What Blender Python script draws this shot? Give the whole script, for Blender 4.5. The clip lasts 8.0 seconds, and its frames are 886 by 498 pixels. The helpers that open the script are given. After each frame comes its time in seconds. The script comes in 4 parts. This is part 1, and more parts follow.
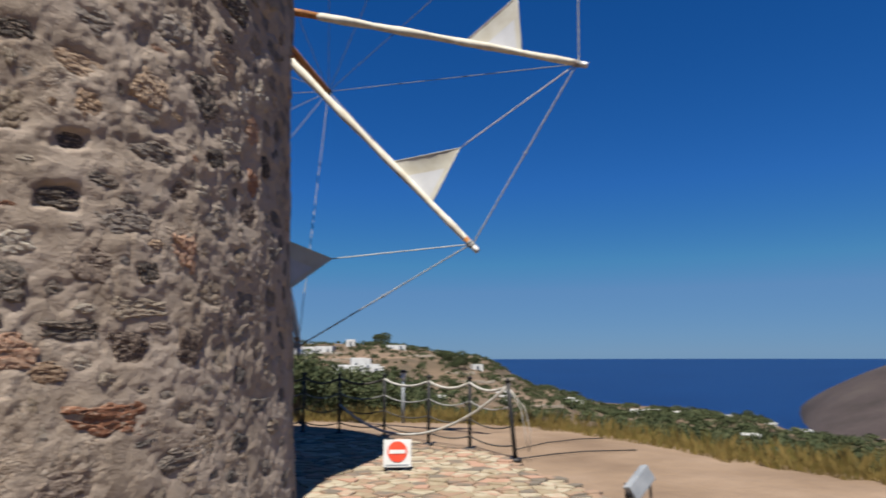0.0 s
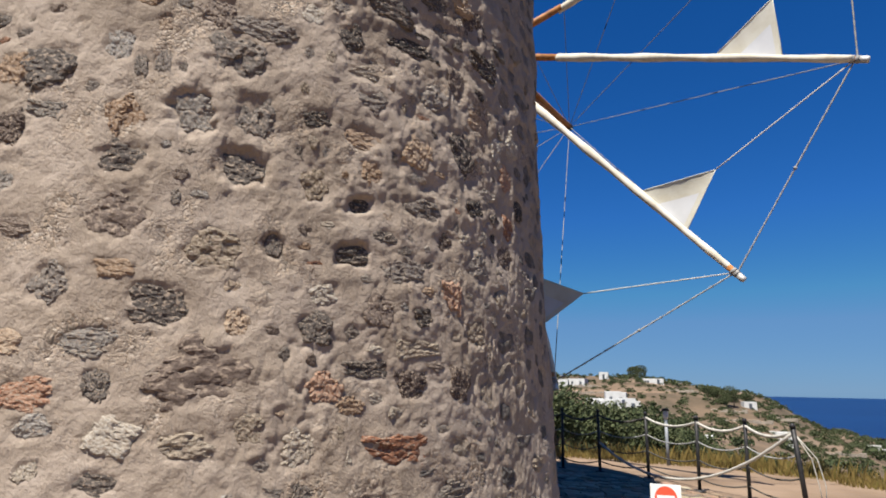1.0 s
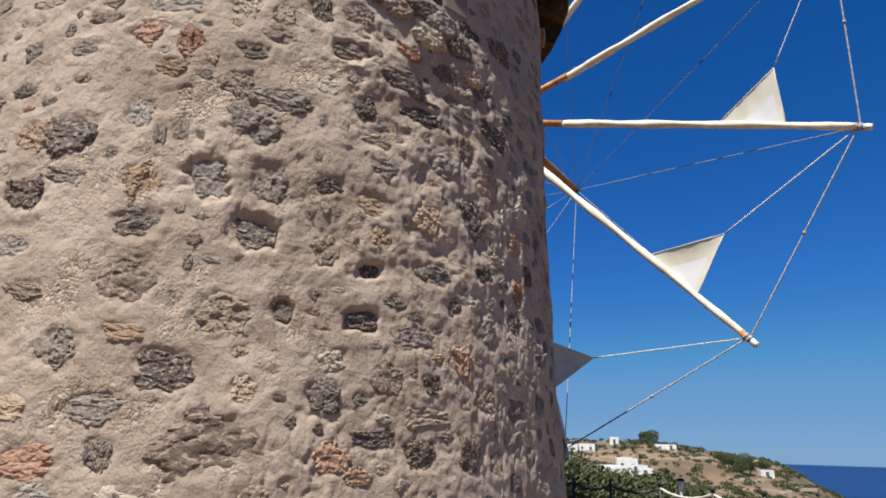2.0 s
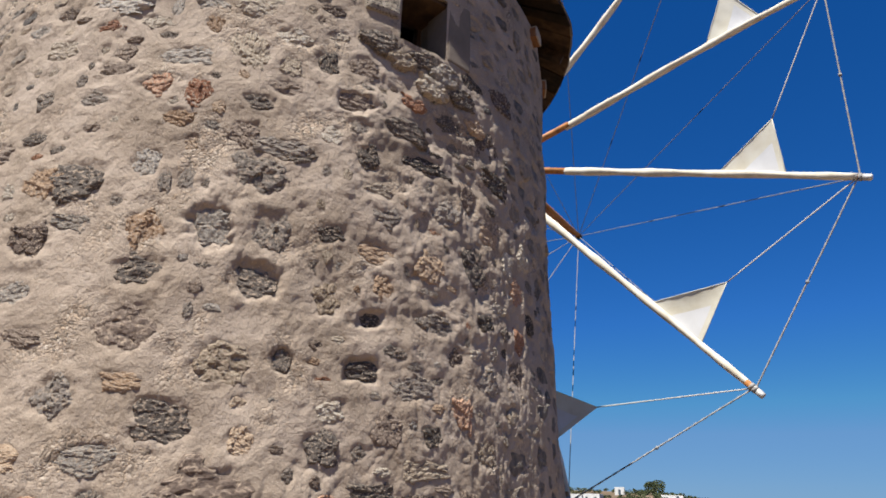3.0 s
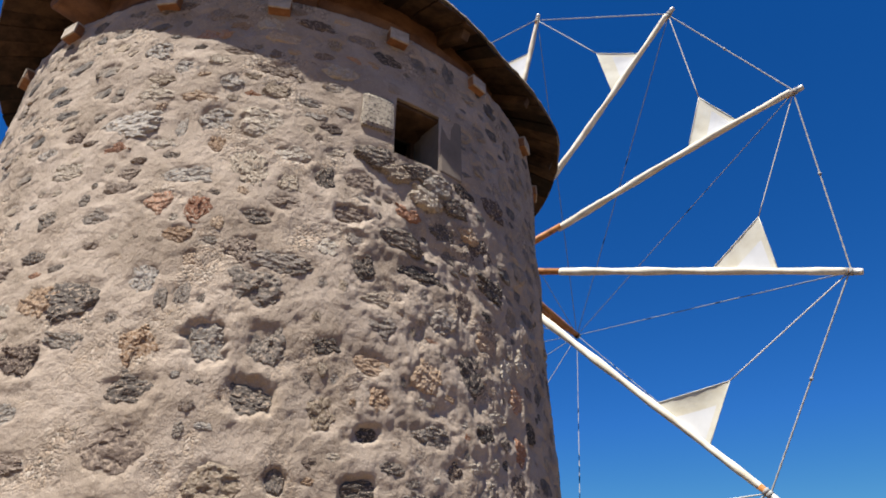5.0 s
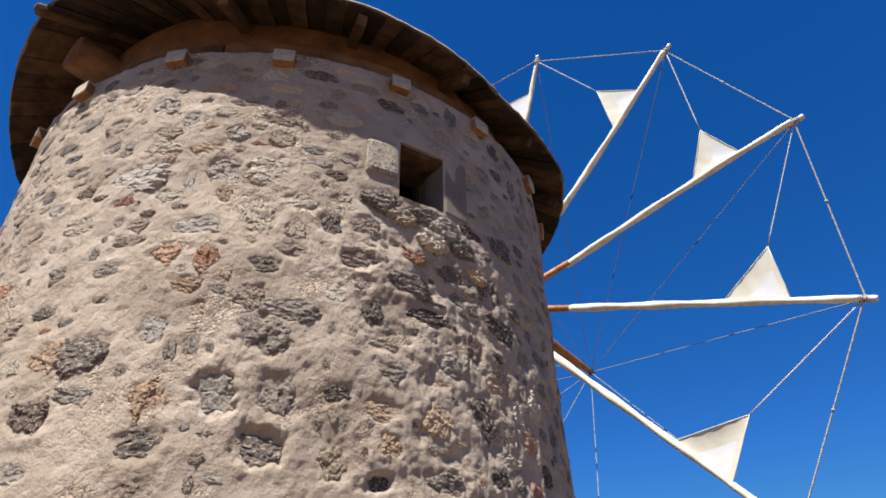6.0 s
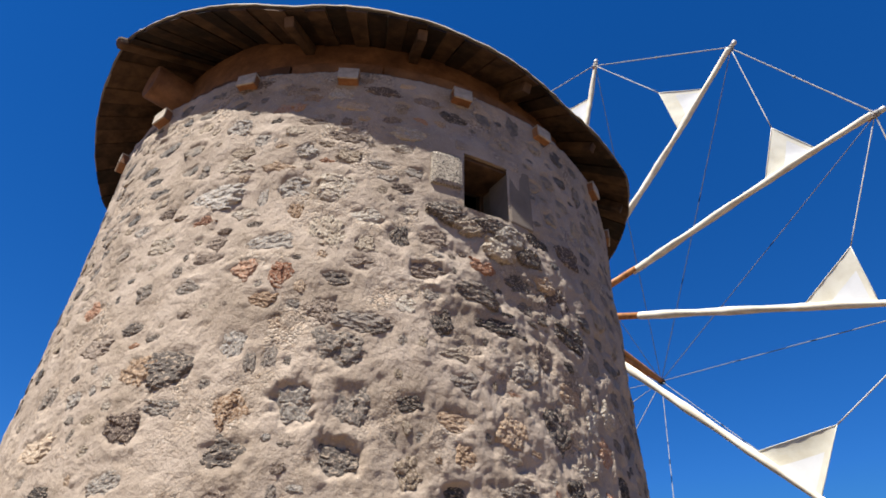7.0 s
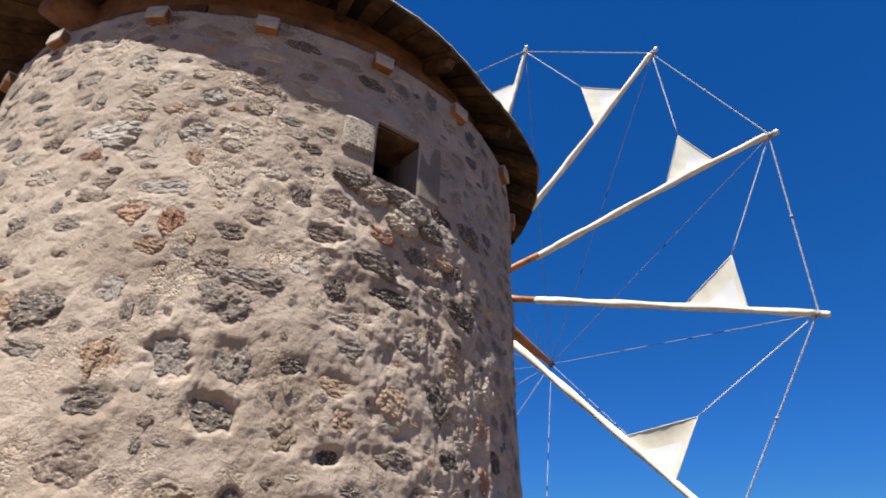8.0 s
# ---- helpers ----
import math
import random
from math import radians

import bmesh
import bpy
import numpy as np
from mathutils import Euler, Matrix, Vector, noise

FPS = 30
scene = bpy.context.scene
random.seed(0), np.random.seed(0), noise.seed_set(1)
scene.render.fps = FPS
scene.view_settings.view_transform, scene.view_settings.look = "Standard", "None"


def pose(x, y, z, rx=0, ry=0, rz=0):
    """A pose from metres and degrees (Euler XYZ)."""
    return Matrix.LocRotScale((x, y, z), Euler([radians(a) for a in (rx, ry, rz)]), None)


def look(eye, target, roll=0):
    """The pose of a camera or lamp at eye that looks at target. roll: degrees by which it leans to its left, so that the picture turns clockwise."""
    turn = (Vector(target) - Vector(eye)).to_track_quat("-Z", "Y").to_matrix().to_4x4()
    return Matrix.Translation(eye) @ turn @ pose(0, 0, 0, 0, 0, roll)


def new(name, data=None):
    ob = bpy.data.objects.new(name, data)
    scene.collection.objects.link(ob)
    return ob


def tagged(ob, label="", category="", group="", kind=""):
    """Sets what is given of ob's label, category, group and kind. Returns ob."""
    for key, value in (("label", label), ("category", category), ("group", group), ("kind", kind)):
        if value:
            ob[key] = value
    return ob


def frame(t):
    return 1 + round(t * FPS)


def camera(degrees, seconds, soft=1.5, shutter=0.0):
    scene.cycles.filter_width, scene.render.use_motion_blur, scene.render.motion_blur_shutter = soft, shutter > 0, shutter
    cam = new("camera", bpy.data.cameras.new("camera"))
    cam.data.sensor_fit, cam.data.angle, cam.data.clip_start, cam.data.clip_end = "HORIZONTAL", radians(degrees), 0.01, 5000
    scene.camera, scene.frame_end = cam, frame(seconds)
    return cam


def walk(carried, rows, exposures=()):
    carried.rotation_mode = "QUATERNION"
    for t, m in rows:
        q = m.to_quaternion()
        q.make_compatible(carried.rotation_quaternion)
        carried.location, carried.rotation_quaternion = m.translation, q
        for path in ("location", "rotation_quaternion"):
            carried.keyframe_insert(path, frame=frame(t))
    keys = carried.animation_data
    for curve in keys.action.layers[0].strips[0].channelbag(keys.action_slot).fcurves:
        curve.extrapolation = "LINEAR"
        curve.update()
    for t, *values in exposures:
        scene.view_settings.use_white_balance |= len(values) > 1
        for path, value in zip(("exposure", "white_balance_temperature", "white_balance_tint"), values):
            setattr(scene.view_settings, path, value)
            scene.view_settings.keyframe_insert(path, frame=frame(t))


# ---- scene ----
cam = camera(70.32, 8.0, soft=1.7, shutter=0.3)
PATH = [  # seconds, place, then yaw, pitch and roll in degrees
    (0.0, 0.000, 0.000, 1.480, -0.00, 9.42, -0.25),
    (0.5, 0.003, -0.057, 1.499, 13.93, 10.06, -0.01),
    (1.0, -0.043, -0.122, 1.536, 22.54, 12.12, 0.96),
    (1.5, -0.066, -0.131, 1.554, 23.12, 15.09, 1.07),
    (3.0, -0.053, -0.139, 1.627, 23.70, 21.49, 2.04),
    (3.5, -0.069, -0.131, 1.625, 22.56, 23.63, 1.68),
    (4.0, -0.064, -0.146, 1.656, 23.13, 25.91, 1.35),
    (4.5, -0.044, -0.171, 1.676, 23.48, 28.06, 1.12),
    (6.0, -0.014, -0.173, 1.702, 24.55, 34.16, -0.83),
    (6.5, -0.058, -0.206, 1.703, 26.83, 34.42, -0.63),
    (7.0, -0.070, -0.220, 1.695, 31.10, 35.04, 1.35),
    (7.5, 0.014, -0.180, 1.691, 26.94, 34.18, 2.52),
    (8.0, 0.065, -0.184, 1.691, 21.79, 32.60, 2.47),
]
walk(cam, [(t, pose(x, y, z, 90 + p, 0, yaw) @ pose(0, 0, 0, 0, 0, roll)) for t, x, y, z, yaw, p, roll in PATH],
     [(0.0, 0.86), (0.5, 0.95), (1.0, 1.07), (1.5, 1.14), (4.5, 1.20), (6.0, 1.41), (8.0, 1.43)])

# ---- light ----
SUN_TURN, SUN_UP = -99.0, 63.6   # the sun stands behind the path, high
world = bpy.data.worlds.new("world")
scene.world = world
world.use_nodes = True
_n = world.node_tree.nodes
_bg = _n["Background"]
_sky = _n.new("ShaderNodeTexSky")
_sky.sky_type = "NISHITA"
_sky.sun_disc = False
_sky.sun_elevation = radians(SUN_UP)
_sky.sun_rotation = radians(90 - SUN_TURN)
_sky.altitude = 500
_sky.air_density, _sky.dust_density, _sky.ozone_density = 0.9, 0.0, 5.5
_hue = _n.new("ShaderNodeHueSaturation")    # a clear, dry, deep blue sky
_hue.inputs["Saturation"].default_value = 1.33
_tint = _n.new("ShaderNodeMix")
_tint.data_type, _tint.blend_type = "RGBA", "MULTIPLY"
_tint.inputs[0].default_value = 1.0
_tint.inputs[7].default_value = (0.66, 0.87, 1.17, 1)
_even = _n.new("ShaderNodeGamma")
_even.inputs["Gamma"].default_value = 0.93
world.node_tree.links.new(_sky.outputs[0], _even.inputs[0])
world.node_tree.links.new(_even.outputs[0], _hue.inputs["Color"])
world.node_tree.links.new(_hue.outputs[0], _tint.inputs[6])
_haze = _n.new("ShaderNodeMix")      # the sea haze is held down
_haze.data_type, _haze.blend_type = "RGBA", "DARKEN"
_haze.inputs[0].default_value = 0.78
_haze.inputs[7].default_value = (1.25, 2.7, 5.0, 1)
world.node_tree.links.new(_tint.outputs[2], _haze.inputs[6])
world.node_tree.links.new(_haze.outputs[2], _bg.inputs[0])
_bg.inputs[1].default_value = 0.049
sun = new("sun", bpy.data.lights.new("sun", "SUN"))
sun.data.energy, sun.data.angle, sun.data.color = 5.0, radians(0.53), (1.0, 0.95, 0.87)
_s = Vector((math.cos(radians(SUN_TURN)) * math.cos(radians(SUN_UP)), math.sin(radians(SUN_TURN)) * math.cos(radians(SUN_UP)), math.sin(radians(SUN_UP))))
sun.matrix_world = look(tuple(_s * 60), (0, 0, 0))


# ---- materials ----
def ramp_node(nt, stops, interp="LINEAR"):
    r = nt.nodes.new("ShaderNodeValToRGB")
    r.color_ramp.interpolation = interp
    e = r.color_ramp.elements
    while len(e) < len(stops):
        e.new(0.5)
    for k, (pos, col) in enumerate(stops):
        e[k].position, e[k].color = pos, (*col, 1)
    return r


def surface(name, colors, scale=6.0, fine=60.0, rough=0.85, bump=0.4, bump_scale=40.0, dist=0.02, vary=0.0, island=False, metal=0.0, speck=None, stretch=None, sheer=0.0, fine_mix=0.35):
    """A procedural surface: colours mixed by a broad noise, broken by a fine one, with relief; vary: change from piece to piece."""
    m = bpy.data.materials.new(name)
    m.use_nodes = True
    nt = m.node_tree
    L, N = nt.links.new, nt.nodes
    b = N["Principled BSDF"]
    b.inputs["Roughness"].default_value = rough
    b.inputs["Metallic"].default_value = metal
    b.inputs["Specular IOR Level"].default_value = 0.3
    tc = N.new("ShaderNodeTexCoord")
    mp = N.new("ShaderNodeMapping")
    L(tc.outputs["Object"], mp.inputs[0])
    if stretch:
        mp.inputs["Scale"].default_value = stretch
    vec = mp.outputs[0]
    rnd = None
    if vary:
        if island:
            g = N.new("ShaderNodeNewGeometry")
            rnd = g.outputs["Random Per Island"]
        else:
            g = N.new("ShaderNodeObjectInfo")
            rnd = g.outputs["Random"]
        add = N.new("ShaderNodeVectorMath")
        add.operation = "MULTIPLY_ADD"
        comb = N.new("ShaderNodeCombineXYZ")
        for k in range(3):
            L(rnd, comb.inputs[k])
        L(comb.outputs[0], add.inputs[0])
        add.inputs[1].default_value = (37.0, 53.0, 71.0)
        L(vec, add.inputs[2])
        vec = add.outputs[0]
    n1 = N.new("ShaderNodeTexNoise")
    n1.inputs["Scale"].default_value, n1.inputs["Detail"].default_value, n1.inputs["Roughness"].default_value = scale, 6, 0.6
    L(vec, n1.inputs["Vector"])
    n2 = N.new("ShaderNodeTexNoise")
    n2.inputs["Scale"].default_value, n2.inputs["Detail"].default_value, n2.inputs["Roughness"].default_value = fine, 4, 0.7
    L(vec, n2.inputs["Vector"])
    mix = N.new("ShaderNodeMath")
    mix.operation = "MULTIPLY_ADD"
    L(n2.outputs["Fac"], mix.inputs[0])
    mix.inputs[1].default_value = fine_mix
    off = N.new("ShaderNodeMath")
    off.operation = "MULTIPLY_ADD"
    L(n1.outputs["Fac"], off.inputs[0])
    off.inputs[1].default_value = 1.5
    off.inputs[2].default_value = -0.25 - fine_mix / 2
    fac = off.outputs[0]
    if vary:
        v = N.new("ShaderNodeMath")
        v.operation = "MULTIPLY_ADD"
        L(rnd, v.inputs[0])
        v.inputs[1].default_value = vary
        w = N.new("ShaderNodeMath")
        w.operation = "SUBTRACT"
        L(fac, w.inputs[0])
        w.inputs[1].default_value = vary / 2
        L(w.outputs[0], v.inputs[2])
        fac = v.outputs[0]
    L(fac, mix.inputs[2])
    k = len(colors)
    r = ramp_node(nt, [((i + 0.5) / k, c) for i, c in enumerate(colors)])
    L(mix.outputs[0], r.inputs[0])
    col = r.outputs[0]
    if speck:
        vo = N.new("ShaderNodeTexNoise")
        vo.inputs["Scale"].default_value, vo.inputs["Detail"].default_value = speck[1], 2
        L(vec, vo.inputs["Vector"])
        sr = ramp_node(nt, [(speck[2], (0, 0, 0)), (speck[2] + 0.06, (1, 1, 1))])
        L(vo.outputs["Fac"], sr.inputs[0])
        mx = N.new("ShaderNodeMix")
        mx.data_type = "RGBA"
        L(sr.outputs[0], mx.inputs[0])
        L(col, mx.inputs[6])
        mx.inputs[7].default_value = (*speck[0], 1)
        col = mx.outputs[2]
    L(col, b.inputs["Base Color"])
    if bump:
        n3 = N.new("ShaderNodeTexNoise")
        n3.inputs["Scale"].default_value, n3.inputs["Detail"].default_value, n3.inputs["Roughness"].default_value = bump_scale, 6, 0.65
        L(vec, n3.inputs["Vector"])
        bp = N.new("ShaderNodeBump")
        bp.inputs["Strength"].default_value, bp.inputs["Distance"].default_value = bump, dist
        L(n3.outputs["Fac"], bp.inputs["Height"])
        L(bp.outputs[0], b.inputs["Normal"])
    if sheer:
        t = N.new("ShaderNodeBsdfTranslucent")
        L(col, t.inputs["Color"])
        ms = N.new("ShaderNodeMixShader")
        ms.inputs[0].default_value = sheer
        L(b.outputs[0], ms.inputs[1])
        L(t.outputs[0], ms.inputs[2])
        L(ms.outputs[0], N["Material Output"].inputs["Surface"])
    return m


def mortar_material():
    """Sandy lime mortar, trowelled over, with patches where grit and chips of stone show."""
    m = surface("mortar", [(0.167, 0.129, 0.096), (0.246, 0.196, 0.149), (0.298, 0.243, 0.192), (0.339, 0.282, 0.228)], scale=2.2, fine=60, rough=0.95, bump=0.9, bump_scale=42, dist=0.014, speck=((0.56, 0.50, 0.42), 120, 0.69), fine_mix=0.55)
    nt = m.node_tree
    L, N = nt.links.new, nt.nodes
    b = N["Principled BSDF"]
    plain = b.inputs["Base Color"].links[0].from_socket
    relief = b.inputs["Normal"].links[0].from_socket
    tc = N.new("ShaderNodeTexCoord")
    bend = N.new("ShaderNodeTexNoise")
    bend.inputs["Scale"].default_value, bend.inputs["Detail"].default_value = 14, 4
    L(tc.outputs["Object"], bend.inputs["Vector"])
    warp = N.new("ShaderNodeVectorMath")
    warp.operation = "MULTIPLY_ADD"
    L(bend.outputs["Color"], warp.inputs[0])
    warp.inputs[1].default_value = (0.07, 0.07, 0.07)
    L(tc.outputs["Object"], warp.inputs[2])
    chips = N.new("ShaderNodeTexVoronoi")
    chips.inputs["Scale"].default_value = 50
    L(warp.outputs[0], chips.inputs["Vector"])
    tone = N.new("ShaderNodeSeparateColor")
    L(chips.outputs["Color"], tone.inputs[0])
    cols = ramp_node(nt, [(0.1, (0.085, 0.072, 0.060)), (0.3, (0.20, 0.155, 0.115)), (0.55, (0.30, 0.235, 0.175)), (0.75, (0.34, 0.255, 0.175)), (0.95, (0.44, 0.38, 0.31))])
    L(tone.outputs[0], cols.inputs[0])
    where = N.new("ShaderNodeTexNoise")
    where.inputs["Scale"].default_value, where.inputs["Detail"].default_value, where.inputs["Roughness"].default_value = 1.9, 7, 0.62
    L(tc.outputs["Object"], where.inputs["Vector"])
    mask = ramp_node(nt, [(0.53, (0, 0, 0)), (0.67, (0.8, 0.8, 0.8))])
    L(where.outputs["Fac"], mask.inputs[0])
    mx = N.new("ShaderNodeMix")
    mx.data_type = "RGBA"
    L(mask.outputs[0], mx.inputs[0])
    L(plain, mx.inputs[6])
    L(cols.outputs[0], mx.inputs[7])
    L(mx.outputs[2], b.inputs["Base Color"])
    height = N.new("ShaderNodeMath")
    height.operation = "MULTIPLY"
    L(chips.outputs["Distance"], height.inputs[0])
    L(mask.outputs[0], height.inputs[1])
    bp = N.new("ShaderNodeBump")
    bp.invert = True
    bp.inputs["Strength"].default_value, bp.inputs["Distance"].default_value = 1.0, 0.016
    L(height.outputs[0], bp.inputs["Height"])
    L(relief, bp.inputs["Normal"])
    L(bp.outputs[0], b.inputs["Normal"])
    return m


MORTAR = mortar_material()
STONES = {
    "grey": surface("grey_stone", [(0.056, 0.046, 0.039), (0.137, 0.116, 0.097), (0.238, 0.209, 0.178)], 7, 70, 0.92, 0.8, 40, 0.007, vary=0.5, fine_mix=0.95, speck=((0.29, 0.228, 0.17), 6.5, 0.56)),
    "pale": surface("pale_stone", [(0.112, 0.097, 0.082), (0.236, 0.212, 0.182), (0.353, 0.330, 0.294)], 7, 70, 0.92, 0.8, 40, 0.007, vary=0.5, fine_mix=0.95, speck=((0.29, 0.228, 0.17), 6.5, 0.56)),
    "dark": surface("dark_stone", [(0.026, 0.023, 0.020), (0.074, 0.061, 0.051), (0.153, 0.131, 0.110)], 7, 70, 0.92, 0.8, 40, 0.007, vary=0.5, fine_mix=0.95, speck=((0.29, 0.228, 0.17), 6.5, 0.56)),
    "brown": surface("brown_stone", [(0.057, 0.041, 0.033), (0.137, 0.102, 0.080), (0.228, 0.185, 0.148)], 7, 70, 0.92, 0.8, 40, 0.007, vary=0.5, fine_mix=0.95, speck=((0.29, 0.228, 0.17), 6.5, 0.56)),
    "cream": surface("cream_stone", [(0.145, 0.107, 0.071), (0.297, 0.249, 0.188), (0.410, 0.372, 0.313)], 7, 70, 0.92, 0.8, 40, 0.007, vary=0.5, fine_mix=0.95, speck=((0.29, 0.228, 0.17), 6.5, 0.56)),
    "ochre": surface("ochre_stone", [(0.146, 0.086, 0.049), (0.306, 0.213, 0.136), (0.426, 0.352, 0.266)], 7, 70, 0.92, 0.8, 40, 0.007, vary=0.5, fine_mix=0.95, speck=((0.29, 0.228, 0.17), 6.5, 0.56)),
    "rust": surface("rust_stone", [(0.107, 0.046, 0.026), (0.257, 0.116, 0.063), (0.356, 0.239, 0.165)], 7, 70, 0.92, 0.8, 40, 0.007, vary=0.5, fine_mix=0.95, speck=((0.29, 0.228, 0.17), 6.5, 0.56)),
}
RUBBLE = surface("rubble", [(0.091, 0.081, 0.073), (0.161, 0.140, 0.119), (0.231, 0.189, 0.147), (0.322, 0.259, 0.189)], 14, 90, 0.92, 1.0, 60, 0.03, vary=0.8, island=True)
DRESSED = surface("dressed_stone", [(0.164, 0.135, 0.107), (0.287, 0.246, 0.193), (0.394, 0.344, 0.283)], 22, 60, 0.95, 1.0, 46, 0.03, vary=0.2, fine_mix=0.8, speck=((0.07, 0.06, 0.052), 52, 0.57))
PLASTER = surface("grey_plaster", [(0.122, 0.102, 0.080), (0.173, 0.141, 0.112)], 3, 60, 0.95, 0.3, 40, 0.01)
# brown boards, with the deep shade under the eave put into their colour
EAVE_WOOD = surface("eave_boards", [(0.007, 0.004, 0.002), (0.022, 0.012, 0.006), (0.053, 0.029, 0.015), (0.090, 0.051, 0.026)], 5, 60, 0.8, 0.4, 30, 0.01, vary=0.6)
BEAM_WOOD = surface("orange_timber", [(0.10, 0.043, 0.018), (0.19, 0.085, 0.036), (0.28, 0.14, 0.064)], 5, 50, 0.75, 0.4, 30, 0.01, vary=0.3)
# the orange timber darkened: shade over the shaft's tail is in this colour
SHAFT_WOOD = surface("shaft_timber", [(0.060, 0.026, 0.011), (0.115, 0.052, 0.022), (0.175, 0.086, 0.039)], 5, 50, 0.75, 0.5, 24, 0.01)
CURB_WOOD = surface("curb_timber", [(0.060, 0.028, 0.013), (0.119, 0.056, 0.026), (0.194, 0.095, 0.043)], 4, 50, 0.8, 0.4, 30, 0.01, vary=0.6)
BEAM_END = surface("sawn_ends", [(0.238, 0.200, 0.157), (0.357, 0.306, 0.246)], 12, 80, 0.9, 0.4, 60, 0.01)
ROOF_TOP = surface("weathered_shingle", [(0.16, 0.14, 0.12), (0.30, 0.27, 0.23)], 4, 40, 0.95, 0.5, 30, 0.02)
SPAR_WOOD = surface("varnished_spar", [(0.170, 0.064, 0.017), (0.357, 0.145, 0.038), (0.468, 0.230, 0.085)], 6, 40, 0.6, 0.3, 30, 0.01, vary=0.3)
CANVAS = surface("rolled_canvas", [(0.396, 0.348, 0.269), (0.531, 0.491, 0.404), (0.602, 0.571, 0.491)], 5, 60, 0.9, 0.3, 45, 0.01, vary=0.2)
SAILCLOTH = surface("sailcloth", [(0.505, 0.471, 0.375), (0.577, 0.556, 0.468), (0.613, 0.599, 0.528)], 3, 120, 0.9, 0.15, 200, 0.003, vary=0.2, sheer=0.22)
PATCH = surface("white_patch_cloth", [(0.535, 0.542, 0.542), (0.598, 0.606, 0.613)], 3, 120, 0.9, 0.1, 200, 0.003, sheer=0.22)
ROPE = surface("hemp_rope", [(0.136, 0.132, 0.124), (0.240, 0.236, 0.228), (0.336, 0.332, 0.320)], 30, 200, 0.9, 0.5, 150, 0.004)
PALE_ROPE = surface("pale_rope", [(0.30, 0.285, 0.25), (0.46, 0.44, 0.40)], 20, 200, 0.9, 0.6, 150, 0.004)
SHEATH = surface("pale_sheath", [(0.36, 0.35, 0.33), (0.52, 0.51, 0.49)], 12, 90, 0.5, 0.2, 80, 0.003, metal=0.4)
STAY_ROPE = surface("stay_rope", [(0.121, 0.115, 0.108), (0.257, 0.250, 0.236)], 30, 200, 0.9, 0.5, 150, 0.004)
DARK_ROPE = surface("dark_rope", [(0.030, 0.027, 0.024), (0.085, 0.078, 0.068)], 30, 200, 0.9, 0.5, 150, 0.004)
IRON = surface("black_iron", [(0.016, 0.016, 0.018), (0.045, 0.043, 0.042)], 12, 90, 0.55, 0.2, 80, 0.003, metal=0.5)
GREY_METAL = surface("grey_metal", [(0.17, 0.185, 0.20), (0.25, 0.265, 0.28)], 5, 60, 0.5, 0.1, 60, 0.002)
SAND = surface("sandy_ground", [(0.213, 0.147, 0.096), (0.272, 0.195, 0.132), (0.324, 0.243, 0.173)], 0.5, 25, 0.95, 0.6, 18, 0.03, speck=((0.30, 0.23, 0.17), 7, 0.66))
FLAG = surface("flagstone", [(0.130, 0.109, 0.083), (0.253, 0.163, 0.108), (0.226, 0.181, 0.114), (0.288, 0.238, 0.163), (0.342, 0.305, 0.221), (0.314, 0.192, 0.131)], 3, 40, 0.85, 0.5, 24, 0.02, vary=0.9)
FLAG_FAR = surface("far_flagstone", [(0.130, 0.109, 0.083), (0.253, 0.163, 0.108), (0.226, 0.181, 0.114), (0.288, 0.238, 0.163), (0.342, 0.305, 0.221), (0.314, 0.192, 0.131)], 3, 40, 0.85, 0.5, 24, 0.02, vary=0.9, island=True)
WHITEWASH = surface("whitewash", [(0.431, 0.431, 0.414), (0.546, 0.546, 0.530)], 0.6, 8, 0.9, 0.1, 10, 0.02)
GLASS_DARK = surface("dark_opening", [(0.05, 0.06, 0.07), (0.09, 0.10, 0.12)], 1, 8, 0.3, 0)
SIGN_WHITE = surface("sign_white", [(0.486, 0.486, 0.464), (0.574, 0.574, 0.559)], 8, 60, 0.5, 0.05, 40, 0.002)
SIGN_RED = surface("sign_red", [(0.496, 0.044, 0.020), (0.592, 0.072, 0.032)], 8, 60, 0.5, 0.05, 40, 0.002)
DRY_GRASS = surface("dry_grass", [(0.151, 0.107, 0.029), (0.233, 0.163, 0.050), (0.116, 0.103, 0.023)], 1.0, 9, 0.9, 0, vary=0.6, island=True, sheer=0.25)
LEAF = surface("scrub_leaves", [(0.021, 0.030, 0.011), (0.045, 0.060, 0.022), (0.084, 0.092, 0.040)], 0.3, 4, 0.8, 0, vary=0.7, island=True, sheer=0.15)
BARK = surface("bark", [(0.10, 0.075, 0.055), (0.20, 0.16, 0.12)], 8, 50, 0.95, 0.6, 30, 0.02)


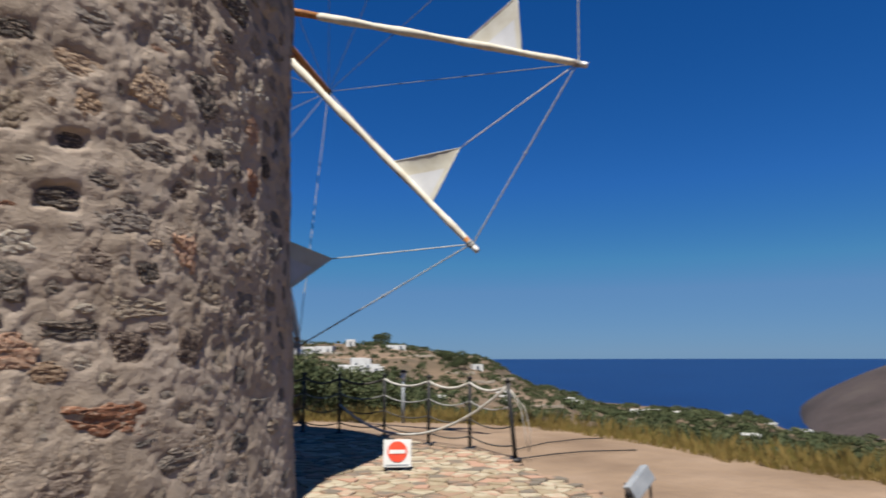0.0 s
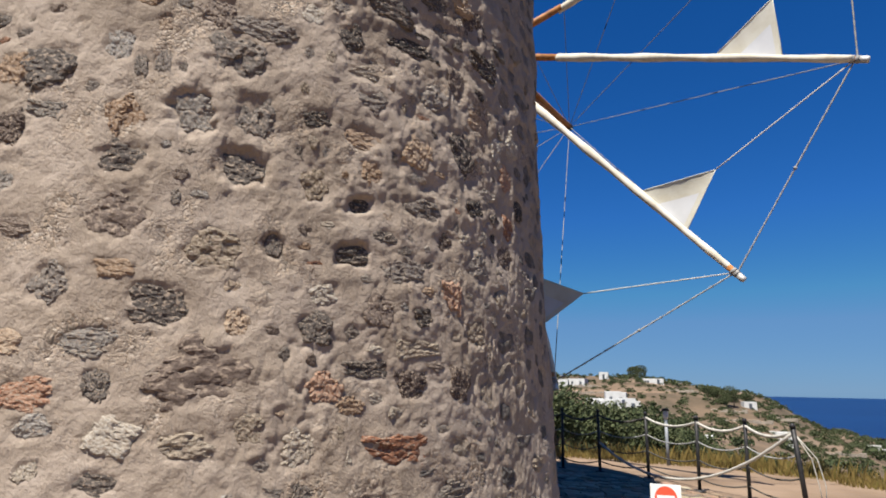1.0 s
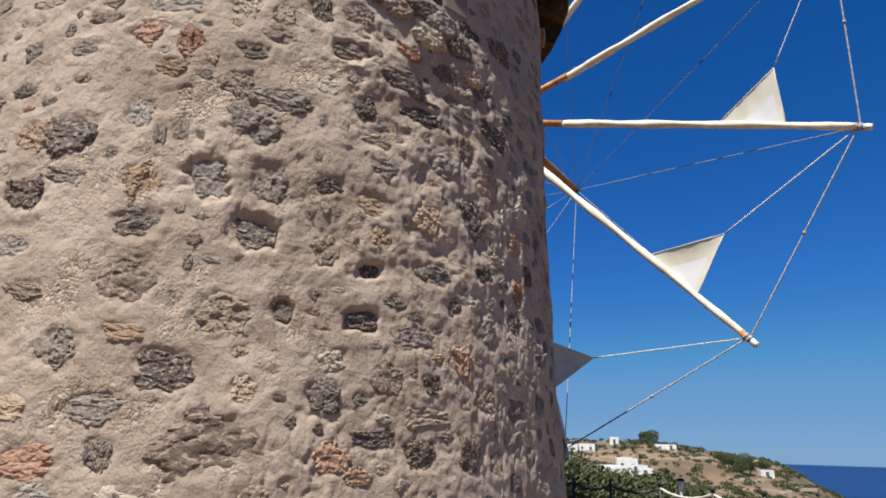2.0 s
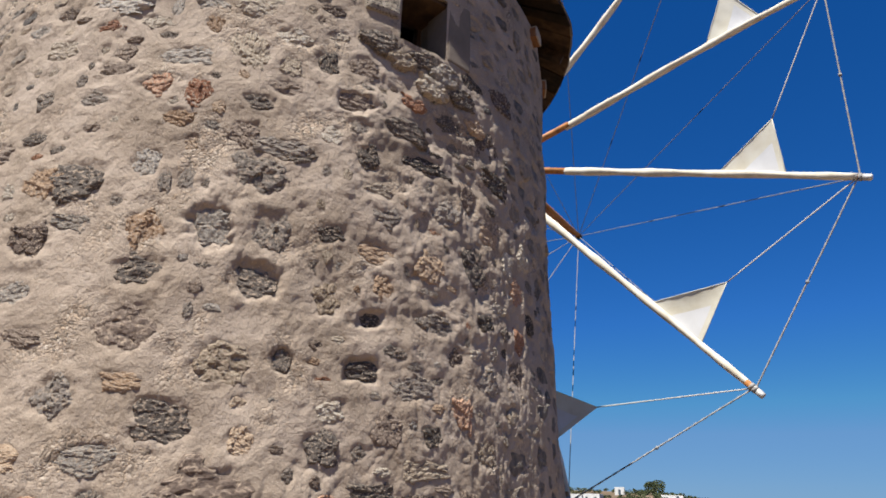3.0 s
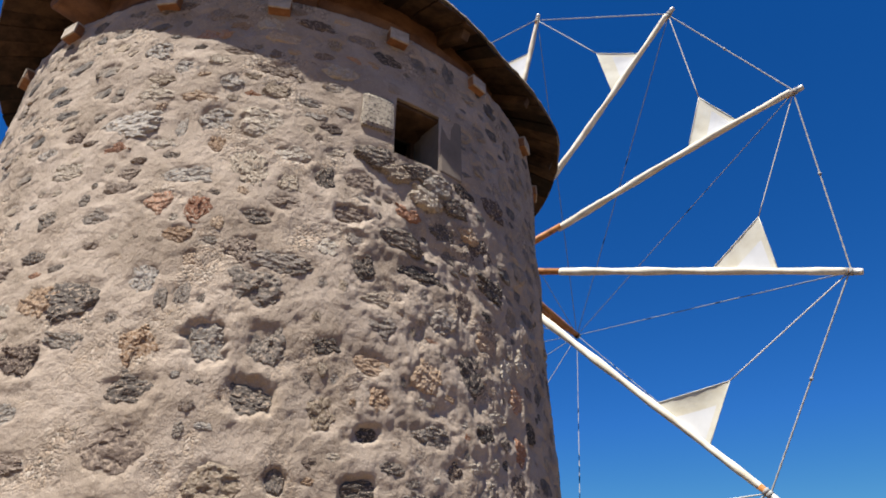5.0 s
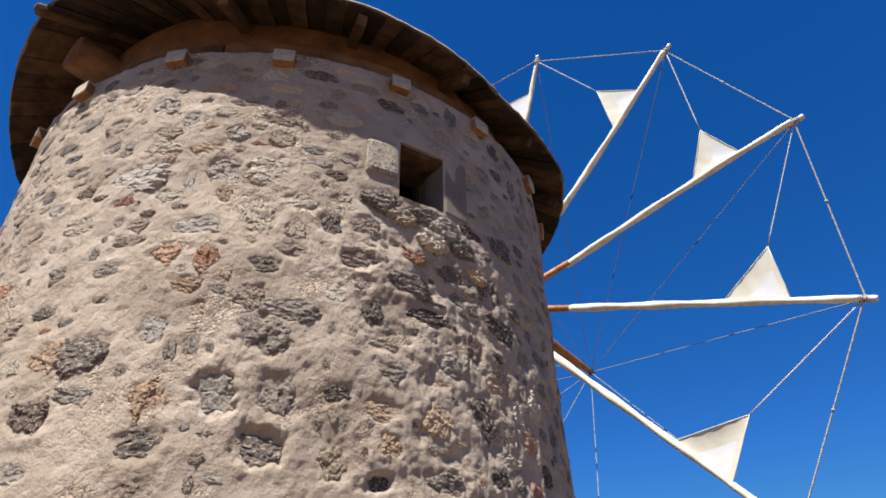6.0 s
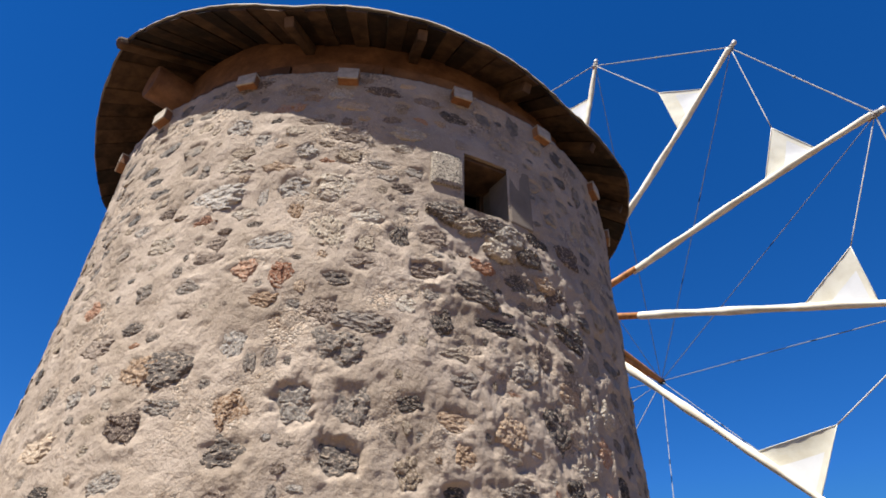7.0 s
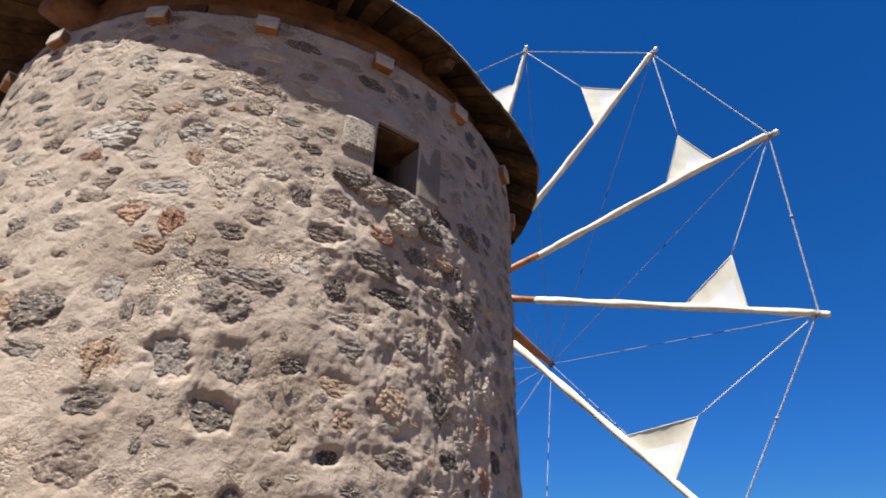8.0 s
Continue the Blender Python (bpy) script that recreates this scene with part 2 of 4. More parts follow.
def land_material():
    """Dry Aegean slopes: tan earth and rock, olive scrub and yellow grass in drifts, sand on the level top."""
    m = surface("land", [(0.047, 0.042, 0.023), (0.090, 0.065, 0.040), (0.140, 0.097, 0.061), (0.180, 0.135, 0.095)], 0.05, 0.5, 0.95, 0.5, 0.8, 0.3)
    nt = m.node_tree
    L, N = nt.links.new, nt.nodes
    b = N["Principled BSDF"]
    far = b.inputs["Base Color"].links[0].from_socket
    geo = N.new("ShaderNodeNewGeometry")
    sand = N.new("ShaderNodeTexNoise")
    sand.inputs["Scale"].default_value, sand.inputs["Detail"].default_value = 0.7, 8
    L(geo.outputs["Position"], sand.inputs["Vector"])
    rs = ramp_node(nt, [(0.25, (0.132, 0.088, 0.056)), (0.5, (0.186, 0.129, 0.084)), (0.75, (0.235, 0.168, 0.115))])
    L(sand.outputs["Fac"], rs.inputs[0])
    sep = N.new("ShaderNodeSeparateXYZ")
    L(geo.outputs["Position"], sep.inputs[0])
    up = N.new("ShaderNodeMapRange")
    up.inputs["From Min"].default_value, up.inputs["From Max"].default_value = -0.45, -0.12
    L(sep.outputs["Z"], up.inputs["Value"])
    mx = N.new("ShaderNodeMix")
    mx.data_type = "RGBA"
    L(up.outputs[0], mx.inputs[0])
    L(far, mx.inputs[6])
    L(rs.outputs[0], mx.inputs[7])
    # the hill tops, far above the level, are earth again
    hi = N.new("ShaderNodeMapRange")
    hi.inputs["From Min"].default_value, hi.inputs["From Max"].default_value = 0.2, 0.6
    L(sep.outputs["Z"], hi.inputs["Value"])
    mx2 = N.new("ShaderNodeMix")
    mx2.data_type = "RGBA"
    L(hi.outputs[0], mx2.inputs[0])
    L(mx.outputs[2], mx2.inputs[6])
    L(far, mx2.inputs[7])
    L(mx2.outputs[2], b.inputs["Base Color"])
    return m


LAND = land_material()
# rock of the far cape; distance haze is tinted into its purplish grey
HAZED_ROCK = surface("hazed_bare_rock", [(0.029, 0.023, 0.020), (0.045, 0.034, 0.032), (0.059, 0.047, 0.041)], 0.03, 0.3, 0.95, 0.5, 0.5, 0.5)


def sea_material():
    m = surface("deep_sea", [(0.003, 0.013, 0.059), (0.004, 0.020, 0.079)], 0.004, 0.05, 0.35, 0.25, 0.08, 1.5)
    m.node_tree.nodes["Principled BSDF"].inputs["Specular IOR Level"].default_value = 0.12
    return m


SEA = sea_material()


# ---- mesh helpers ----
def mesh_ob(name, verts, faces, mat, parent=None, label="", smooth=False):
    me = bpy.data.meshes.new(name)
    me.from_pydata(verts, [], faces)
    me.materials.append(mat)
    me.update()
    if smooth:
        me.polygons.foreach_set("use_smooth", [True] * len(me.polygons))
    ob = new(name, me)
    if parent:
        ob.parent = parent
    if label:
        ob["label"] = label
    return ob


def part(name, bm, mat, parent, label="", smooth=False):
    me = bpy.data.meshes.new(name)
    bmesh.ops.recalc_face_normals(bm, faces=bm.faces)
    bm.to_mesh(me)
    bm.free()
    me.materials.append(mat)
    if smooth:
        me.polygons.foreach_set("use_smooth", [True] * len(me.polygons))
    ob = new(name, me)
    ob.parent = parent
    if label:
        ob["label"] = label
    return ob


def shared(name, me, parent, m):
    ob = new(name, me)
    ob.parent = parent
    ob.matrix_basis = m
    return ob


def thing(name, m, label, category, group="", kind=""):
    ob = new(name)
    ob.empty_display_size = 0.2
    ob.matrix_basis = m
    return tagged(ob, label, category, group, kind)


def box(sx, sy, sz, bevel=0.0, centre=(0, 0, 0), bm=None):
    own = bmesh.new()
    bmesh.ops.create_cube(own, size=1, matrix=Matrix.Translation(centre) @ Matrix.Diagonal((sx, sy, sz, 1)))
    if bevel:
        bmesh.ops.bevel(own, geom=own.edges[:], offset=bevel, segments=2, profile=0.6, affect="EDGES")
    return own


def tube_data(points, radius, sides=8, twist=0.0, ridge=0.0, ridges=3):
    """A tube along points; radius: one number or one a point; twist turns ridges round it as in a rope or a rolled cloth."""
    P = [Vector(q) for q in points]
    R = [radius] * len(P) if not hasattr(radius, "__len__") else list(radius)
    verts, faces = [], []
    ref = None
    for i, q in enumerate(P):
        d = (P[min(i + 1, len(P) - 1)] - P[max(i - 1, 0)]).normalized()
        if ref is None:
            ref = d.orthogonal().normalized()
        ref = (ref - d * ref.dot(d)).normalized()
        o = d.cross(ref)
        for k in range(sides):
            a = 2 * math.pi * k / sides
            r = R[i] * (1 + ridge * math.cos(ridges * (a + twist * i)))
            verts.append(tuple(q + (ref * math.cos(a) + o * math.sin(a)) * r))
    n = len(P)
    for i in range(n - 1):
        for k in range(sides):
            k2 = (k + 1) % sides
            faces.append((i * sides + k, i * sides + k2, (i + 1) * sides + k2, (i + 1) * sides + k))
    faces.append(tuple(range(sides))[::-1])
    faces.append(tuple((n - 1) * sides + k for k in range(sides)))
    return verts, faces


def tube(name, points, radius, mat, parent, label="", sides=8, twist=0.0, ridge=0.0, ridges=3):
    v, f = tube_data(points, radius, sides, twist, ridge, ridges)
    return mesh_ob(name, v, f, mat, parent, label, smooth=True)


def sagging(a, b, sag, n=12):
    a, b = Vector(a), Vector(b)
    return [a.lerp(b, k / n) - Vector((0, 0, sag * 4 * (k / n) * (1 - k / n))) for k in range(n + 1)]


def hash3(i, j, k, seed):
    h = (i * 374761393 + j * 668265263 + k * 2147483647 + seed * 1274126177) & 0xFFFFFFFF
    h = ((h ^ (h >> 13)) * 1274126177) & 0xFFFFFFFF
    h = h ^ (h >> 16)
    return (h & 0xFFFF) / 65535.0


def grain(P, scale, seed=0):
    """Smooth random field, about -1 to 1, at the points P (n x 3)."""
    Q = np.asarray(P, dtype=np.float64) * scale
    I = np.floor(Q).astype(np.int64)
    F = Q - I
    F = F * F * (3 - 2 * F)
    out = np.zeros(len(Q))
    for dx in (0, 1):
        for dy in (0, 1):
            for dz in (0, 1):
                w = (F[:, 0] if dx else 1 - F[:, 0]) * (F[:, 1] if dy else 1 - F[:, 1]) * (F[:, 2] if dz else 1 - F[:, 2])
                out += w * hash3(I[:, 0] + dx, I[:, 1] + dy, I[:, 2] + dz, seed)
    return out * 2 - 1


def layers(P, scale, n, seed=0, gain=0.5):
    s, a = 0, 1.0
    for k in range(n):
        s = s + a * grain(P, scale * 2 ** k, seed + k)
        a *= gain
    return s


# ---- the lie of the land ----
SEA_LEVEL = -45.0
BEARINGS = [-180, -60, -25, -13, -6, 2.4, 9, 15.8, 25, 30, 36, 60, 180]
REACH = [14, 40, 100, 200, 320, 450, 600, 800, 1200]
HEIGHTS = [
    [0, -5, -12, -20, -28, -36, -44, -52, -60],
    [0, -4, -10, -10, 0, 4, -8, -26, -60],
    [0, -3, -8, -5, 5.5, 4.5, -8, -26, -60],
    [0, -3, -8, -4.5, 5.5, 4, -8, -30, -60],
    [0, -3, -8, -4, 6, 3, -12, -32, -60],
    [0, -3, -9, -8, -1.5, -8, -22, -40, -60],
    [0, -4, -11, -15, -16.5, -27, -40, -52, -60],
    [0, -6, -15, -25, -33, -39.5, -45.5, -54, -60],
    [0, -6, -15, -26, -35, -41.5, -48, -56, -60],
    [0, -6, -15, -28, -40, -48, -54, -58, -60],
    [0, -6, -16, -29, -42, -50, -56, -58, -60],
    [0, -6, -16, -30, -44, -52, -56, -58, -60],
    [0, -5, -12, -20, -28, -36, -44, -52, -60],
]


def edge_of_top(bearing):
    """How far the level top reaches: nearer on the seaward side."""
    return np.interp(bearing, [-180, -40, -14, 0, 8, 13, 24, 35, 60, 180], [40, 22, 15.2, 14.4, 13.6, 12.4, 10.2, 9.2, 10, 40])


def land_height(x, y):
    x, y = np.atleast_1d(np.asarray(x, float)), np.atleast_1d(np.asarray(y, float))
    b, r = np.degrees(np.arctan2(x, y)), np.hypot(x, y)
    e = edge_of_top(b)
    rr = np.where(r < e, 0, np.where(r < 40, 14 + (r - e) / np.maximum(40 - e, 1) * 26, r))
    lr = np.log(np.maximum(rr, 14))
    cols = np.array([[np.interp(v, np.log(REACH), h) for v in lr] for h in HEIGHTS])
    k = np.clip(np.searchsorted(BEARINGS, b) - 1, 0, len(BEARINGS) - 2)
    B = np.array(BEARINGS, float)
    f = (b - B[k]) / (B[k + 1] - B[k])
    f = f * f * (3 - 2 * f)
    idx = np.arange(len(b))
    z = cols[k, idx] * (1 - f) + cols[k + 1, idx] * f
    P = np.stack([x, y, 0 * x], 1)
    amp = np.clip((r - e) / 60, 0, 1)
    z = z + amp * (2.0 * layers(P, 1 / 60, 4, 5) * np.clip(r / 300, 0.25, 1)) + 0.010 * layers(P, 0.5, 4, 9) * (r > 3) * (r < 60)
    # the bare cape across the bay
    rise = np.clip(b - 28.8, 0, 30) ** 0.62 * np.clip((80 - b) / 20, 0, 1)
    cape = SEA_LEVEL - 12 + (11 + 12.4 * rise) * (b > 27) * np.clip((b - 28.0) / 0.9, 0, 1) * np.exp(-((r - 560) / 150) ** 2) + 1.0 * layers(P, 1 / 50, 4, 15)
    return np.where(r > 300, np.maximum(z, cape), z)


def build_land():
    bearings = np.concatenate([np.arange(-180, -20, 6), np.arange(-20, 46, 0.35), np.arange(46, 181, 6)])
    dist = np.concatenate([[0.0], np.geomspace(2.5, 8, 10), np.linspace(8.4, 20, 45), np.geomspace(21, 1150, 130)])
    nb, nd = len(bearings), len(dist)
    Bm, D = np.meshgrid(np.radians(bearings), dist)
    X, Y = (D * np.sin(Bm)).ravel(), (D * np.cos(Bm)).ravel()
    Z = land_height(X, Y)
    i, j = np.meshgrid(np.arange(nd - 1), np.arange(nb), indexing="ij")
    i, j = i.ravel(), j.ravel()
    k = (j + 1) % nb
    faces = np.stack([i * nb + k, (i + 1) * nb + k, (i + 1) * nb + j, i * nb + j], 1)
    ob = mesh_ob("ground", np.stack([X, Y, Z], 1).tolist(), faces.tolist(), LAND, smooth=True)
    ob.data.materials.append(HAZED_ROCK)
    bare = (D[:-1].ravel() > 400) & (np.degrees(Bm)[:-1].ravel() > 28)
    ob.data.polygons.foreach_set("material_index", bare.astype(np.int32))
    return tagged(ob, "sandy hilltop falling to dry scrubby slopes and coast", "ground", kind="structure")


GROUND = build_land()


def build_sea():
    rings = [300, 700, 1500, 3000, 4950]
    v, f = [(0, 0, SEA_LEVEL)], []
    n = 96
    for r in rings:
        v += [(r * math.cos(2 * math.pi * k / n), r * math.sin(2 * math.pi * k / n), SEA_LEVEL) for k in range(n)]
    for k in range(n):
        f.append((0, 1 + k, 1 + (k + 1) % n))
        for q in range(len(rings) - 1):
            f.append((1 + q * n + k, 1 + (q + 1) * n + k, 1 + (q + 1) * n + (k + 1) % n, 1 + q * n + (k + 1) % n))
    return tagged(mesh_ob("water", v, f, SEA), "deep blue sea reaching to the horizon", "sea", kind="structure")


build_sea()

# ---- the windmill ----
TX, TY = -5.283, 6.132
WALL_TOP = 7.24
EAVE_Z = 7.66
TAIL = -102.5            # bearing, from the tower's axis, of the shaft's tail


def wall_radius(z):
    d = z - 1.48
    return 3.7226 - 0.05833 * d + 0.006014 * d * d


WINDOW = (-36.2, -27.8, 5.60, 6.32)     # from, to, sill, head
NEAR = (-168.0, 26.0)


def on_wall(turn, z, out=0.0):
    r = wall_radius(z) + out
    return Vector((r * math.cos(radians(turn)), r * math.sin(radians(turn)), z))


def wall_frame(turn, z, out=0.0, spin=0.0):
    """x along the wall, y out of it, z up the wall."""
    p = on_wall(turn, z, out)
    y = Vector((math.cos(radians(turn)), math.sin(radians(turn)), 0.02)).normalized()
    x = y.cross(Vector((0, 0, 1))).normalized()
    z_ = x.cross(y)
    m = Matrix((x, y, z_)).transposed().to_4x4()
    return Matrix.Translation(p) @ m @ Matrix.Rotation(spin, 4, "Y")


# stones that stand out in the wall: bearing, height, width, height of the stone
GREY = [(-74.1, 3.77, .48, .36), (-63.7, 3.77, .10, .21), (-61.2, 3.8, .12, .21), (-53.3, 3.88, .41, .33), (-50.7, 3.44, .32, .36), (-69.6, 2.12, .29, .28), (-58.8, 2.01, .44, .3), (-63.5, 1.5, .21, .22),
        (-28.4, 2.92, .38, .19), (-26.8, 3.94, .36, .27), (-75.1, 4.49, .32, .17), (-82.9, 4.53, .24, .22), (-62.6, 5.6, .39, .27), (-75.5, 5.53, .5, .28), (-62.2, 6.04, .23, .22), (-36.5, 3.73, .3, .19), (-50.8, 4.14, .38, .2),
        (-82.2, 4.18, .27, .15), (-97.3, 3.69, .3, .29), (-62.2, .9, .36, .16)]
PALE = [(-66.3, 3.9, .23, .28), (-73.9, 3.4, .29, .14), (-57.3, 3.41, .33, .33), (-65.1, 1.78, .34, .18), (-64.5, 4.93, .46, .24), (-74.6, 6.47, .33, .25), (-67.4, 5.5, .12, .27), (-69.1, 1.22, .25, .17)]
OCHRE = [(-64.9, 3.38, .3, .31), (-63.5, 2.26, .33, .15), (-51.6, 2.16, .11, .1), (-50.6, 1.92, .2, .19), (-38.3, 1.36, .21, .13), (-29.7, 3.42, .26, .3), (-37.6, 3.40, .40, .19), (-36.3, 3.13, .22, .19), (-61.9, 5.3, .19, .22),
         (-94.2, 3.23, .5, .27), (-79.0, 3.72, .30, .30)]
DARK = [(-64.4, 3.03, .39, .25), (-51.4, 3.03, .41, .28), (-47.6, 2.48, .16, .17), (-38.1, 2.86, .28, .16), (-38.5, 2.46, .36, .17), (-42.4, 1.9, .24, .23), (-28.9, 2.04, .22, .2), (-21.4, 3.53, .42, .46), (-43.5, 3.49, .26, .16),
        (-39.7, 4.22, .22, .23), (-31.3, 4.34, .55, .2), (-35.0, 4.61, .49, .22), (-48.3, 4.13, .3, .15), (-46.2, 5.06, .22, .3)]
BROWN = [(-64.2, 2.62, .45, .38), (-75.2, 2.55, .33, .12), (-53.6, 1.57, .69, .42), (-30.6, 1.5, .3, .24), (-23.2, 1.52, .26, .3), (-42.0, 4.73, .33, .21), (-55.6, 4.25, .31, .24), (-55.9, 6.29, .36, .18), (-41.3, 5.14, .29, .2),
         (-89.0, 4.08, .4, .26), (-78.8, 3.26, .28, .26), (-18.6, 4.87, .37, .4)]
CREAM = [(-53.7, 2.43, .44, .32), (-61.5, 1.17, .33, .23), (-68.8, .98, .21, .17), (-54.9, 1.12, .33, .2), (-48.8, 1.22, .23, .2), (-43.3, 2.96, .27, .31), (-43.5, 1.08, .22, .24), (-38.2, 3.95, .3, .13), (-55.8, 5.58, .43, .33),
         (-56.4, 5.07, .36, .4), (-55.0, 6.01, .3, .18), (-73.0, 5.88, .33, .19)]
RUST = [(-70.6, 1.44, .35, .2), (-41.3, 1.47, .26, .22), (-32.5, 1.06, .47, .22), (-33.2, 4.93, .28, .15), (-67.3, 4.64, .27, .23), (-62.0, 4.59, .22, .25), (-94.6, 4.51, .3, .19)]
LEDGE = [("grey", -39.0, 5.46, .34, .20), ("cream", -35.2, 5.36, .30, .22), ("dark", -31.6, 5.44, .36, .20), ("pale", -27.8, 5.40, .34, .24), ("grey", -24.2, 5.24, .30, .2), ("ochre", -21.5, 5.00, .26, .2), ("cream", -30.2, 5.16, .34, .22)]   # broken stones below the opening
HOLLOW = {(-51.4, 3.03), (-47.6, 2.48), (-57.3, 3.41), (-42.0, 4.73), (-38.1, 2.86), (-38.5, 2.46)}   # deep set in the mortar


def stone_list():
    """All stones of the seen part of the wall: bearing, height, half width, half height, kind, depth, parts first."""
    rng = random.Random(11)
    out = []
    for kind, rows in (("grey", GREY), ("pale", PALE), ("ochre", OCHRE), ("dark", DARK), ("brown", BROWN), ("cream", CREAM), ("rust", RUST)):
        for t, z, w, h in rows:
            kind_ = "pale" if kind == "grey" and z > 4.9 else kind
            out.append([t, z, w / 2, h / 2, kind_, 0.024 if (t, z) in HOLLOW else 0.0, True])
    out += [[t, z, w / 2, h / 2, kind, -0.03, True] for kind, t, z, w, h in LEDGE]
    kinds = ["grey"] * 6 + ["dark"] * 4 + ["brown"] * 5 + ["cream"] * 6 + ["ochre"] * 4 + ["pale"] * 4 + ["rust"] * 2
    px = [o[0] * 0.0637 for o in out]
    for n in range(15000):
        t, z = rng.uniform(NEAR[0] + 1, NEAR[1] - 1), rng.uniform(0.1, WALL_TOP - 0.12)
        high = z > 4.7 + 0.5 * math.sin(t * 0.13)
        big = n < 7000
        if high:
            w, h = (rng.uniform(0.11, 0.20), rng.uniform(0.055, 0.10)) if big else (rng.uniform(0.05, 0.11), rng.uniform(0.03, 0.06))
        else:
            w, h = (rng.uniform(0.10, 0.18), rng.uniform(0.07, 0.13)) if big else (rng.uniform(0.03, 0.085), rng.uniform(0.025, 0.065))
        # upper right, under the eave's shadow: bigger stones
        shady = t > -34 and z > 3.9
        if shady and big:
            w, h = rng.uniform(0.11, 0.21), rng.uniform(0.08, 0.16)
        gap = 1.18 if high else ((1.62 if big else 1.45) if t < -46 or z < 1.3 else 1.25)
        if not high and not big and t < -46 and grain([(t * 0.0637, 0.0, z)], 1.1, 77)[0] < 0.0:
            continue
        if WINDOW[0] - 7.5 < t < WINDOW[1] + 5 and WINDOW[2] - 0.12 - h < z < WINDOW[3] + 0.32:
            continue
        x = t * 0.0637
        clear = True
        for o, ox in zip(out, px):
            dx, dz = abs(ox - x), abs(o[1] - z)
            if dx > 0.9 or dz > 0.6:
                continue
            if (dx / ((w + o[2]) * gap)) ** 2 + (dz / ((h + o[3]) * gap)) ** 2 < 1:
                clear = False
                break
        if clear:
            k_ = rng.choice(kinds)
            if z > 4.9 and k_ in ("dark", "grey") and rng.random() < 0.7:
                k_ = rng.choice(("pale", "cream", "brown"))
            # only dark kinds here, so part of the shade is in the stone colour
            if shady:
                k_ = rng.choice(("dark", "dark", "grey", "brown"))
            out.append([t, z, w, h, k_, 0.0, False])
            px.append(x)
    return out


ALL_STONES = stone_list()


def swell(base, turn, z):
    """The slow rise and fall of the mortar; lumpier where the rubble shows on the shaded side."""
    h = 0.026 * layers(base, 1.3, 2, 1) + 0.009 * layers(base, 4.5, 2, 3)
    rough_side = np.clip((turn + 54) / 22, 0, 1) * np.clip((z - 2.1) / 1.0, 0, 1) * np.clip((5.7 - z) / 0.8, 0, 1)
    crags = 0.35 - np.abs(layers(base, 3.2, 3, 43))
    return h + rough_side * (0.020 * layers(base, 2.6, 2, 41) + 0.030 * crags + 0.005 * layers(base, 12.0, 2, 47))


def lie(t, z):
    return float(swell(np.array([on_wall(t, z)]), np.array([t]), np.array([z]))[0])


